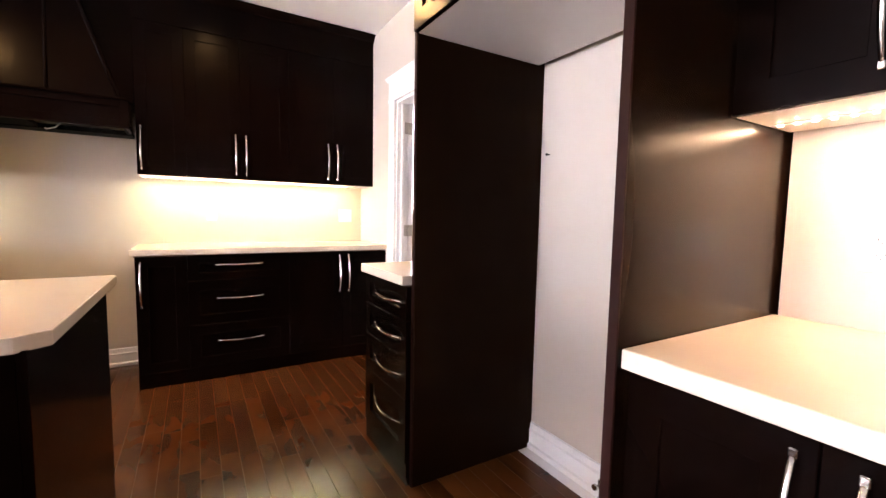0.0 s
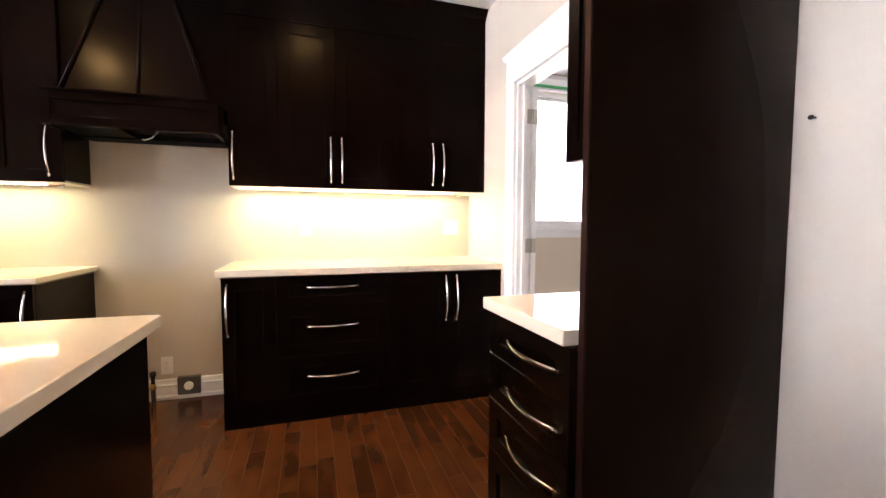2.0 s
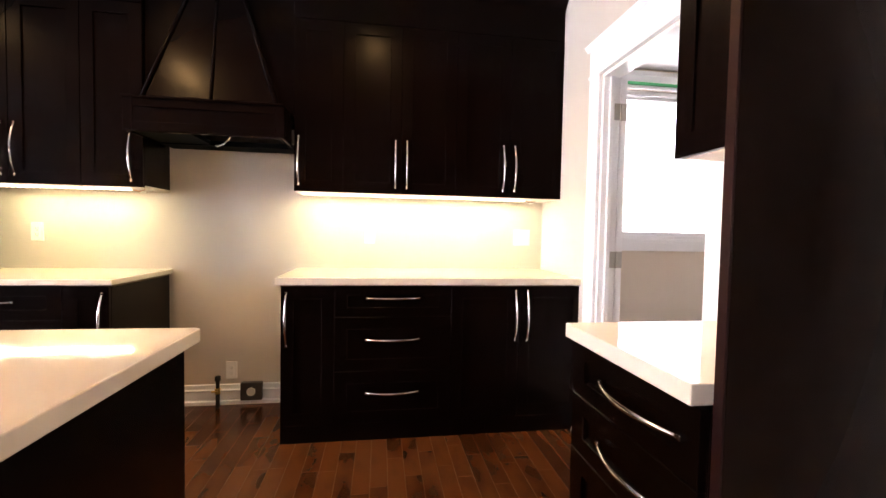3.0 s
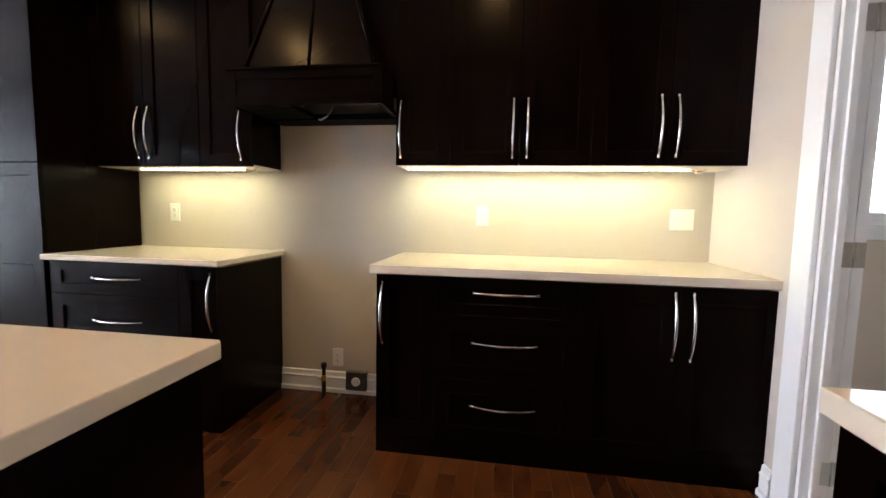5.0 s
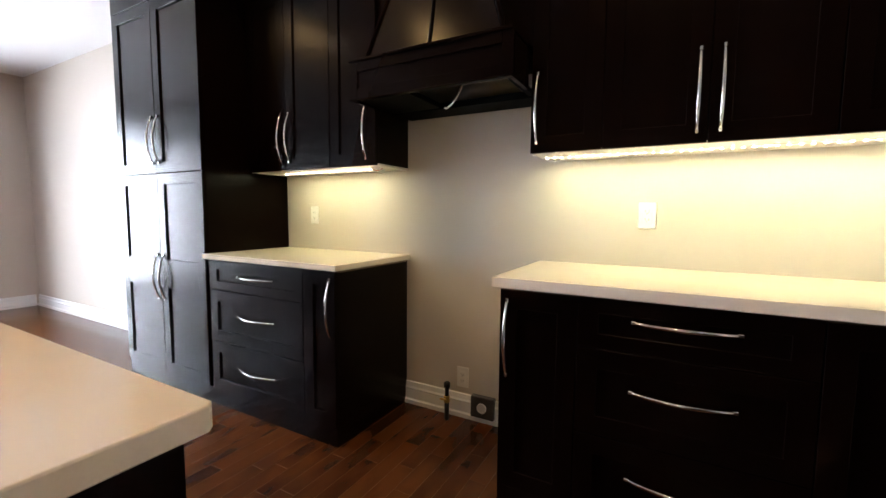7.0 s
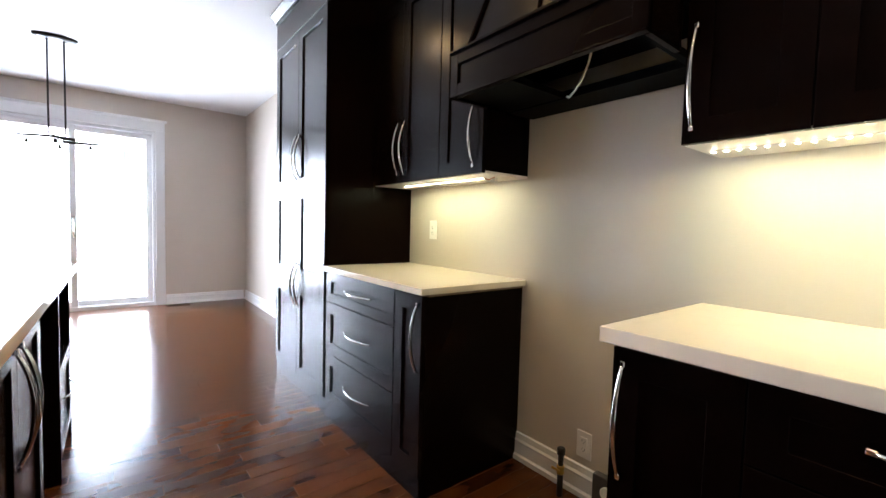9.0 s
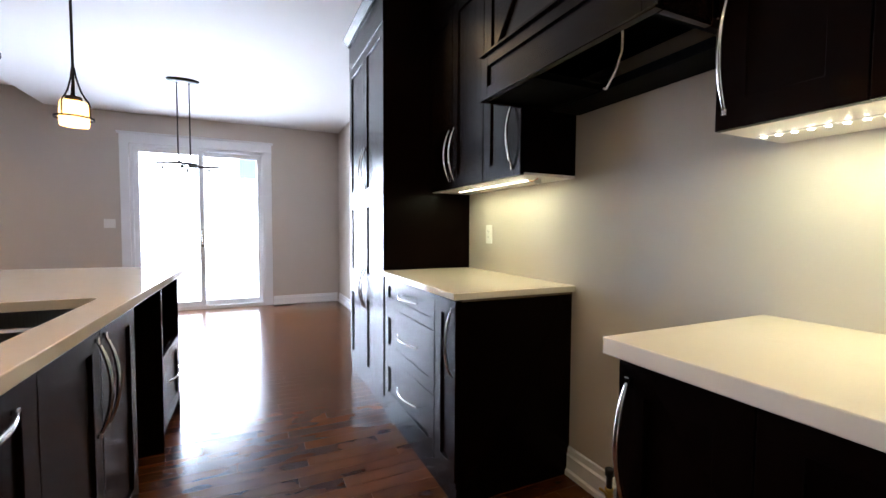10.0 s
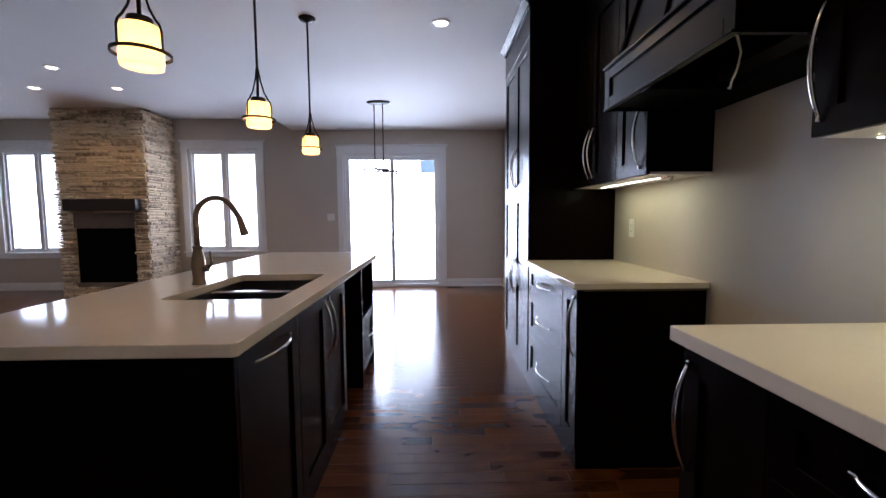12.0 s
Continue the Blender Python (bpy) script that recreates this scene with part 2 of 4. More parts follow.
def tube(bm, points, radius, n=8, flat=1.0):
    """A round bar along points; radius may be a function of the share of the way."""
    pts = [Vector(p) for p in points]
    rings = []
    for i, p in enumerate(pts):
        d = (pts[min(i + 1, len(pts) - 1)] - pts[max(i - 1, 0)]).normalized()
        up = Vector((1, 0, 0)) if abs(d.x) < 0.9 else Vector((0, 1, 0))
        u = d.cross(up).normalized()
        v = d.cross(u)
        r = radius(i / (len(pts) - 1)) if callable(radius) else radius
        rings.append([bm.verts.new(p + r * (flat * math.cos(2 * math.pi * k / n) * u + math.sin(2 * math.pi * k / n) * v)) for k in range(n)])
    for a, b in zip(rings, rings[1:]):
        for k in range(n):
            f = bm.faces.new((a[k], a[(k + 1) % n], b[(k + 1) % n], b[k]))
            f.smooth = True
    bm.faces.new(rings[0][::-1]), bm.faces.new(rings[-1])
    bmesh.ops.recalc_face_normals(bm, faces=bm.faces)
    return bm


def ring(bm, radius, thick, z, n=32, height=None):
    """A flat hoop round the upright axis."""
    h = height or thick
    rows = [(radius - thick / 2, z - h / 2), (radius + thick / 2, z - h / 2), (radius + thick / 2, z + h / 2), (radius - thick / 2, z + h / 2)]
    vs = [[bm.verts.new((r * math.cos(2 * math.pi * i / n), r * math.sin(2 * math.pi * i / n), zz)) for r, zz in rows] for i in range(n)]
    for i in range(n):
        a, b = vs[i], vs[(i + 1) % n]
        for k in range(4):
            bm.faces.new((a[k], b[k], b[(k + 1) % 4], a[(k + 1) % 4]))
    bmesh.ops.recalc_face_normals(bm, faces=bm.faces)
    return bm


def mesh_of(name, bm, mat):
    me = bpy.data.meshes.new(name)
    bm.to_mesh(me)
    bm.free()
    me.materials.append(mat)
    return me


def part(name, bm, mat, parent, label=""):
    ob = new(name, mesh_of(name, bm, mat))
    ob.parent = parent
    return tagged(ob, label)


def thing(name, m, label, category, group=""):
    ob = new(name)
    ob.matrix_world = m
    return tagged(ob, label, category, group)


def structure(name, bm, mat, label):
    return tagged(new(name, mesh_of(name, bm, mat)), label, name.split("_")[0], kind="structure")


def wall_mesh(axis, at, thick, u0, u1, z0, z1, openings=()):
    """A wall with openings (u0, u1, z0, z1) that go through it; axis: the direction it faces along."""
    us = sorted({u0, u1, *[o[0] for o in openings], *[o[1] for o in openings]})
    zs = sorted({z0, z1, *[o[2] for o in openings], *[o[3] for o in openings]})
    solid = {}
    for i in range(len(us) - 1):
        for k in range(len(zs) - 1):
            mu, mz = (us[i] + us[i + 1]) / 2, (zs[k] + zs[k + 1]) / 2
            solid[i, k] = not any(a < mu < b and c < mz < d for a, b, c, d in openings)
    bm = bmesh.new()
    put = {}

    def vert(side, u, z):
        d = at + side * thick
        key = (side, u, z)
        if key not in put:
            put[key] = bm.verts.new((d, u, z) if axis == "x" else (u, d, z))
        return put[key]
    for (i, k), full in solid.items():
        if not full:
            continue
        a, b, c, d = us[i], us[i + 1], zs[k], zs[k + 1]
        for s in (0, 1):
            bm.faces.new([vert(s, *q) for q in ((a, c), (b, c), (b, d), (a, d))])
        for (ii, kk), (p, q) in (((i - 1, k), ((a, c), (a, d))), ((i + 1, k), ((b, c), (b, d))), ((i, k - 1), ((a, c), (b, c))), ((i, k + 1), ((a, d), (b, d)))):
            if not solid.get((ii, kk), False):
                bm.faces.new((vert(0, *p), vert(0, *q), vert(1, *q), vert(1, *p)))
    bmesh.ops.recalc_face_normals(bm, faces=bm.faces)
    return bm


# ---- the setting: walls, ceilings, doors, windows ----
NORTH, EAST, WEST, SOUTH = 8.0, 2.385, -5.52, -1.5
NORTH_DINING, ALCOVE = 7.94, 2.468
CEIL, CEIL_LIVING, STEP_Y = 2.705, 2.89, 4.315
TOP = 3.05
PATIO = (5.17, 6.83, 0.0, 2.305)
WIN_1 = (2.545, 3.72, 0.655, 2.39)
WIN_0 = (-0.60, 0.575, 0.655, 2.39)
DOORWAY = (6.40, 7.195, 0.0, 2.055)
MUD_WIN = (3.15, 4.46, 1.145, 2.52)

structure("wall_north", wall_mesh("y", NORTH, 0.14, -1.9, EAST, -0.1, TOP), WALL, "greige painted kitchen and dining wall")
structure("wall_dining", wall_mesh("y", NORTH_DINING, 0.20, WEST, -1.9, -0.1, TOP), WALL, "greige painted dining room wall")
structure("wall_alcove", boxes((ALCOVE, 4.60, -0.1, ALCOVE + 0.06, 5.76, CEIL)), WALL, "greige painted back wall of the fridge space")
structure("wall_east", wall_mesh("x", EAST, 0.10, SOUTH, 8.74, -0.1, TOP, [DOORWAY, (4.64, 5.70, -0.1, CEIL)]), WALL, "greige painted wall with a doorway to the mudroom")
structure("wall_west", wall_mesh("x", WEST - 0.16, 0.16, SOUTH - 0.14, NORTH + 0.14, -0.1, TOP, [PATIO, WIN_1, WIN_0]), WALL, "greige painted outer wall with two windows and a patio door")
structure("wall_south", wall_mesh("y", SOUTH - 0.14, 0.14, WEST, EAST + 0.1, -0.1, TOP), WALL, "plain greige painted wall closing the living room")
ceil = boxes((WEST, STEP_Y, CEIL, -1.9, NORTH_DINING, TOP), (-1.9, STEP_Y, CEIL, EAST, NORTH, TOP), (0.0, 2.4, CEIL, EAST, STEP_Y, TOP))
structure("ceiling", ceil, CEILING, "flat white painted kitchen ceiling")
structure("ceiling_living", boxes((WEST, SOUTH, CEIL_LIVING, 0.0, STEP_Y, TOP), (0.0, SOUTH, CEIL_LIVING, EAST, 2.4, TOP)), CEILING, "slightly raised white living room ceiling")
structure("roof_slab", boxes((WEST - 0.3, SOUTH - 0.3, TOP, 5.2, 9.0, TOP + 0.12)), ROOFING, "flat roof closing the house above")
structure("floor", boxes((WEST, SOUTH, -0.1, ALCOVE, NORTH, -0.012)), SUBFLOOR, "dark stained maple strip floor with a satin lacquer")
structure("wall_mudroom_north", wall_mesh("y", 8.6, 0.14, EAST + 0.10, 4.9, -0.1, TOP, [MUD_WIN]), MUD_WALL, "beige mudroom wall with a window")
structure("wall_mudroom_east", wall_mesh("x", 4.76, 0.14, 5.0, 8.6, -0.1, TOP), MUD_WALL, "plain beige mudroom wall")
structure("wall_mudroom_south", wall_mesh("y", 4.86, 0.14, EAST + 0.10, 4.9, -0.1, TOP), MUD_WALL, "plain beige mudroom wall")
structure("ceiling_mudroom", boxes((EAST + 0.10, 5.0, CEIL, 4.76, 8.6, TOP)), CEILING, "white mudroom ceiling")
structure("floor_mudroom", boxes((EAST, 5.0, -0.1, 4.76, 8.6, -0.001)), TRIM, "pale mudroom floor")


def baseboard(m, length, label="white painted three-step baseboard"):
    bm = prism(bmesh.new(), [(0, 0), (-0.026, 0), (-0.026, 0.022), (-0.016, 0.030), (-0.016, 0.088), (-0.020, 0.094), (-0.012, 0.104), (-0.010, 0.130), (0, 0.134)], 0, length)
    ob = structure("baseboard", bm, TRIM, label)
    ob.matrix_world = m


G = 0.001
baseboard(pose(-0.155, NORTH - G, 0), 0.83)                                  # behind the missing cooker
baseboard(pose(WEST + 0.03, NORTH_DINING - G, 0), -2.14 - WEST - 0.03)
baseboard(pose(ALCOVE - G, 5.665, 0, 0, 0, -90), 0.985)                          # fridge alcove
baseboard(pose(EAST - G, 7.378, 0, 0, 0, -90), 0.062)
baseboard(pose(WEST + G, 6.94, 0, 0, 0, 90), NORTH_DINING - 6.97)
baseboard(pose(WEST + G, 2.37, 0, 0, 0, 90), 5.06 - 2.37)
baseboard(pose(WEST + G, SOUTH, 0, 0, 0, 90), 0.95 - SOUTH)
baseboard(pose(EAST - G, 3.3, 0, 0, 0, -90), 4.7)


def casing(name, m, width, height, face=0.105, head=0.185, foot=0.0, sill=False, label="white painted craftsman casing"):
    """Trim round an opening, in a frame with x across and the room on the -y side."""
    rows = [(-face, -0.020, foot, 0, -G, height), (width, -0.020, foot, width + face, -G, height),
            (-face - 0.008, -0.024, height, width + face + 0.008, -G, height + 0.018),
            (-face, -0.021, height + 0.018, width + face, -G, height + head - 0.028)]
    if sill:
        rows += [(-face - 0.015, -0.045, foot - 0.028, width + face + 0.015, -G, foot), (-face, -0.018, foot - 0.10, width + face, -G, foot - 0.028)]
    bm = boxes(*rows, bevel=0.002)
    prism(bm, [(-G, height + head - 0.028), (-0.024, height + head - 0.028), (-0.045, height + head), (-G, height + head)], -face - 0.024, width + face + 0.024)
    ob = structure(name, bm, TRIM, label)
    ob.matrix_world = m
    return ob


def window(name, m, w, h, depth, label, single=False):
    """A vinyl casement pair: frame, mullion, two sashes and panes; local z from the sill, y into the wall."""
    ob = tagged(new(name), label, "window", kind="structure")
    ob.matrix_world = m
    f = 0.045
    part("window_frame", boxes((0, 0.03, 0, f, depth, h), (w - f, 0.03, 0, w, depth, h), (f, 0.03, 0, w - f, depth, f), (f, 0.03, h - f, w - f, depth, h),
                               *(() if single else ((w / 2 - 0.03, 0.04, f, w / 2 + 0.03, depth - 0.02, h - f),)), bevel=0.003), VINYL, ob)
    part("window_sill", boxes((0.002, -0.0, 0.001, w - 0.002, 0.03, 0.012), bevel=0.002), TRIM, ob)
    for a, b in (((f, w - f),) if single else ((f, w / 2 - 0.03), (w / 2 + 0.03, w - f))):
        s = 0.032
        sash = part("sash", boxes((a, 0.06, f, a + s, 0.10, h - f), (b - s, 0.06, f, b, 0.10, h - f), (a + s, 0.06, f, b - s, 0.10, f + s), (a + s, 0.06, h - f - s, b - s, 0.10, h - f), bevel=0.003), VINYL, ob)
        pane = part("pane", boxes((a + s - 0.004, 0.078, f + s - 0.004, b - s + 0.004, 0.083, h - f - s + 0.004)), GLASS, sash)
        pane.visible_shadow = False
        part("crank", boxes(((a + b) / 2 - 0.05, 0.035, f + 0.002, (a + b) / 2 + 0.05, 0.058, f + 0.016), bevel=0.003), VINYL, sash)
    return ob


for tag, win in (("1", WIN_1), ("2", WIN_0)):
    window("window_" + tag, pose(WEST, win[0], win[2], 0, 0, 90), win[1] - win[0], win[3] - win[2], 0.15, "white vinyl two-pane casement window, bright daylight outside")
    casing("trim_window_" + tag, pose(WEST, win[0], 0, 0, 0, 90), win[1] - win[0], win[3], head=0.15, foot=win[2], sill=True, label="white painted window casing with a sill")
window("window_3", pose(MUD_WIN[0], 8.6, MUD_WIN[2]), MUD_WIN[1] - MUD_WIN[0], MUD_WIN[3] - MUD_WIN[2], 0.13, "white vinyl mudroom window, bright daylight outside", True)
casing("trim_window_3", pose(MUD_WIN[0], 8.6, 0), MUD_WIN[1] - MUD_WIN[0], MUD_WIN[3], face=0.09, head=0.15, foot=MUD_WIN[2], sill=True, label="white painted mudroom window casing")
casing("trim_doorway", pose(EAST, DOORWAY[1], 0, 0, 0, -90), DOORWAY[1] - DOORWAY[0], DOORWAY[3], label="white craftsman door casing with a capped head")
casing("trim_patio", pose(WEST, PATIO[0], 0, 0, 0, 90), PATIO[1] - PATIO[0], PATIO[3], head=0.148, label="white craftsman casing round the patio door")
structure("trim_jamb", boxes((EAST + G, DOORWAY[0] - 0.0, 0, EAST + 0.099, DOORWAY[0] + 0.018, DOORWAY[3] - 0.02), (EAST + G, DOORWAY[1] - 0.018, 0, EAST + 0.099, DOORWAY[1], DOORWAY[3] - 0.02),
                             (EAST + G, DOORWAY[0], DOORWAY[3] - 0.02, EAST + 0.099, DOORWAY[1], DOORWAY[3]),
                             (EAST + 0.035, DOORWAY[1] - 0.030, 0, EAST + 0.06, DOORWAY[1] - 0.018, DOORWAY[3] - 0.02), bevel=0.001), TRIM, "white painted door jamb with a stop")
structure("trim_mudroom", boxes((4.59, 8.57, 0, 4.755, 8.599, 2.1), bevel=0.002), TRIM, "white painted trim board in the mudroom")


def mudroom_door():
    ob = thing("panel_door", pose(EAST + 0.104, DOORWAY[1] - 0.012, 0.01, 0, 0, 82), "white painted interior door folded open against the mudroom wall", "door")
    w, h, d = 0.755, 2.02, 0.035
    part("leaf", boxes((0, -d, 0, 0.11, 0, h), (w - 0.11, -d, 0, w, 0, h), (0.11, -d, 0, w - 0.11, 0, 0.2), (0.11, -d, h - 0.12, w - 0.11, 0, h), (0.11, -d, 0.95, w - 0.11, 0, 1.08),
                       (0.11, -d + 0.008, 0.2, w - 0.11, -0.008, 0.95), (0.11, -d + 0.008, 1.08, w - 0.11, -0.008, h - 0.12)), TRIM, ob)
    for z in (0.22, 1.035, 1.84):
        bm = lathe(bmesh.new(), [(0.007, z - 0.045), (0.007, z + 0.045)], -0.004, -0.0, 10)
        box(bm, -0.006, -0.034, z - 0.045, -0.001, 0.0, z + 0.045)
        box(bm, -0.002, -0.034, z - 0.045, 0.003, -0.0355, z + 0.045)
        part("hinge", bm, HINGE, ob, "satin nickel butt hinge")
    knob = lathe(bmesh.new(), [(0.026, 0), (0.026, 0.006), (0.010, 0.010), (0.010, 0.035), (0.026, 0.045), (0.024, 0.062), (0.012, 0.068)], 0, 0, 16)
    bmesh.ops.transform(knob, matrix=pose(w - 0.07, -d, 0.98, 90, 0, 0), verts=knob.verts)
    part("knob", knob, CHROME, ob, "satin nickel door knob")


mudroom_door()
for z in (0.23, 1.045, 1.85):
    tagged(new("hinge_leaf", mesh_of("hinge_leaf", boxes((EAST + 0.062, DOORWAY[1] - 0.0205, z - 0.045, EAST + 0.098, DOORWAY[1] - 0.0185, z + 0.045), bevel=0.0008), HINGE)),
           "satin nickel hinge leaf screwed to the white jamb", "hinge", "hinges of the mudroom door")
tagged(new("masking_tape", mesh_of("masking_tape", boxes((3.2, 8.565, 2.548, 4.40, 8.574, 2.574)), TAPE)), "strip of green masking tape along the window casing", "tape")


def patio_door():
    ob = tagged(new("door_1"), "white vinyl sliding patio door with two glass panels", "patio door", kind="structure")
    ob.matrix_world = pose(WEST, PATIO[0], 0, 0, 0, 90)
    w, h = PATIO[1] - PATIO[0], PATIO[3]
    part("door_frame", boxes((0, 0.01, 0, 0.035, 0.15, h), (w - 0.035, 0.01, 0, w, 0.15, h), (0.035, 0.01, h - 0.04, w - 0.035, 0.15, h), (0.035, 0.005, -0.02, w - 0.035, 0.15, 0.045), bevel=0.003), VINYL, ob)
    for a, b, y in ((0.035, w / 2 + 0.035, 0.035), (w / 2 - 0.035, w - 0.035, 0.09)):
        s = 0.062
        panel = part("sliding_panel", boxes((a, y, 0.045, a + s, y + 0.045, h - 0.04), (b - s, y, 0.045, b, y + 0.045, h - 0.04), (a + s, y, 0.045, b - s, y + 0.045, 0.115), (a + s, y, h - 0.04 - s, b - s, y + 0.045, h - 0.04), bevel=0.003), VINYL, ob)
        pane = part("pane", boxes((a + s - 0.004, y + 0.02, 0.111, b - s + 0.004, y + 0.026, h - 0.036 - s)), GLASS, panel)
        pane.visible_shadow = False
    grip = tube(bmesh.new(), [(w / 2 + 0.005, 0.034, 0.92), (w / 2 + 0.005, 0.006, 0.95), (w / 2 + 0.005, 0.004, 1.03), (w / 2 + 0.005, 0.006, 1.11), (w / 2 + 0.005, 0.034, 1.14)], 0.009)
    box(grip, w / 2 - 0.012, 0.026, 0.90, w / 2 + 0.022, 0.0345, 1.16, 0.002)
    part("door_handle", grip, CHROME, ob, "satin nickel pull handle")


patio_door()


# ---- cabinets ----
def handle_mesh(length=0.285, rise=0.034):
    bm = bmesh.new()
    pts = [(0, -rise * math.sin(math.pi * s) ** 0.75 - 0.002, (s - 0.5) * length) for s in [i / 20 for i in range(21)]]
    tube(bm, pts, lambda s: 0.0046 + 0.0022 * math.sin(math.pi * s), 10, 1.0)
    for z in (-length / 2, length / 2):
        box(bm, -0.006, -0.010, z - 0.008, 0.006, 0.0, z + 0.008, 0.002)
    return mesh_of("handle", bm, CHROME)


HANDLE = handle_mesh()


def add_handle(parent, x, z, flat=False):
    ob = new("handle", HANDLE)
    ob.parent = parent
    ob.matrix_basis = pose(x, 0, z, 0, 90 if flat else 0, 0)
    return tagged(ob, "arched satin nickel bar pull")


def frame_ring(x0, x1, z0, z1, fw, fh, y, thick):
    """Four mitred members as one frame, its edges eased."""
    bm = bmesh.new()
    o = [(x0, z0), (x1, z0), (x1, z1), (x0, z1)]
    i = [(x0 + fw, z0 + fh), (x1 - fw, z0 + fh), (x1 - fw, z1 - fh), (x0 + fw, z1 - fh)]
    v = [[bm.verts.new((px, d, pz)) for px, pz in pts] for d in (y, y + thick) for pts in (o, i)]
    for k in range(4):
        j = (k + 1) % 4
        bm.faces.new((v[0][k], v[0][j], v[1][j], v[1][k]))
        bm.faces.new((v[2][k], v[3][k], v[3][j], v[2][j]))
        bm.faces.new((v[0][k], v[2][k], v[2][j], v[0][j]))
        bm.faces.new((v[1][k], v[1][j], v[3][j], v[3][k]))
    bmesh.ops.recalc_face_normals(bm, faces=bm.faces)
    edges = [e for e in bm.edges if abs(e.verts[0].co.y - e.verts[1].co.y) < 1e-6 and e.verts[0].co.y < y + 1e-6 and e.calc_face_angle(0) > 0.5]
    bmesh.ops.bevel(bm, geom=edges, offset=0.0014, segments=1, affect="EDGES", profile=0.5)
    return bm


def shaker(parent, name, x0, x1, z0, z1, handle=None, frame_w=0.068, rails=(), y=0.0, thick=0.02):
    """A shaker front: four frame members with a recessed panel. handle: ('v' or 'h', x, z)."""
    g = 0.0016
    x0, x1, z0, z1 = x0 + g, x1 - g, z0 + g, z1 - g
    fh = min(frame_w, (z1 - z0) * 0.30)
    fw = min(frame_w, (x1 - x0) * 0.32)
    front = part(name, frame_ring(x0, x1, z0, z1, fw, fh, y, thick), ESPRESSO, parent)
    for a, b in rails:
        part("rail", boxes((x0 + fw + 0.0002, y, a, x1 - fw - 0.0002, y + thick - 0.002, b), bevel=0.0012), ESPRESSO, front)
    part("panel", boxes((x0 + fw - 0.003, y + 0.0095, z0 + fh - 0.003, x1 - fw + 0.003, y + thick - 0.003, z1 - fh + 0.003)), ESPRESSO, front)
    if handle:
        h = add_handle(front, handle[1], handle[2], handle[0] == "h")
        h.matrix_basis = pose(0, y, 0) @ h.matrix_basis
    return front


def frieze_and_crown(parent, w, z0, z1):
    part("frieze", boxes((0, -0.002, z0, w, 0.02, z1 - 0.01), bevel=0.0014), ESPRESSO, parent)
    c0 = z1 - 0.062
    bm = prism(bmesh.new(), [(-0.002, c0), (-0.010, c0), (-0.014, c0 + 0.010), (-0.048, z1 - 0.014), (-0.052, z1 - 0.012), (-0.052, z1 - 0.002), (-0.002, z1 - 0.002)], -0.0, w)
    part("crown_moulding", bm, ESPRESSO, parent)


def base_cabinet(m, w, d, label, fronts, plinth_h=0.10, h=0.866, group="base cabinets"):
    ob = thing("base_cabinet", m, label, "cabinet", group)
    part("body", boxes((0, 0.0205, 0, w, d, h), bevel=0.001), ESPRESSO, ob)
    part("plinth", boxes((0.0, 0.006, 0, w, 0.020, plinth_h - 0.001), bevel=0.001), ESPRESSO, ob)
    for f in fronts:
        shaker(ob, *f)
    return ob


def wall_cabinet(m, w, d, z0, z1, label, fronts, top=CEIL, group="wall cabinets"):
    ob = thing("wall_cabinet", m, label, "cabinet", group)
    part("body", boxes((0, 0.0205, z0 + 0.0125, w, d, top - 0.004), bevel=0.001), ESPRESSO, ob)
    part("bottom_panel", boxes((0.002, 0.021, z0 + 0.001, w - 0.002, d - 0.001, z0 + 0.012)), CABINET_WHITE, ob, "pale melamine underside")
    for f in fronts:
        shaker(ob, *f)
    frieze_and_crown(ob, w, z1 + 0.002, top - 0.001)
    return ob


F_BASE, F_UP = 7.385, 7.69
U0, U1 = 1.412, 2.445
# long north base: narrow pull-out, three drawers, a pair of doors
X0 = 0.675
base_cabinet(pose(X0, F_BASE, 0), (EAST - 0.002) - X0, 7.998 - F_BASE, "dark espresso shaker base cabinet with three drawers and doors", [
    ("door", 0.0, 0.285, 0.10, 0.872, ("v", 0.03, 0.69)),
    ("drawer", 0.285, 0.935, 0.70, 0.875, ("h", 0.605, 0.805)),
    ("drawer", 0.285, 0.935, 0.395, 0.70, ("h", 0.605, 0.572)),
    ("drawer", 0.285, 0.935, 0.10, 0.395, ("h", 0.605, 0.272)),
    ("door", 0.935, 1.338, 0.10, 0.872, ("v", 1.315, 0.70)),
    ("door", 1.338, 1.743, 0.10, 0.872, ("v", 1.388, 0.70))])
# short base beside the pantry
XL = -1.172
base_cabinet(pose(XL, F_BASE, 0), 1.016, 7.998 - F_BASE, "dark espresso shaker base cabinet with three drawers beside the cooker gap", [
    ("drawer", 0.03, 0.80, 0.70, 0.875, ("h", 0.44, 0.79)),
    ("drawer", 0.03, 0.80, 0.395, 0.70, ("h", 0.44, 0.563)),
    ("drawer", 0.03, 0.80, 0.10, 0.395, ("h", 0.44, 0.258)),
    ("door", 0.80, 1.016, 0.10, 0.872, ("v", 0.985, 0.69))])
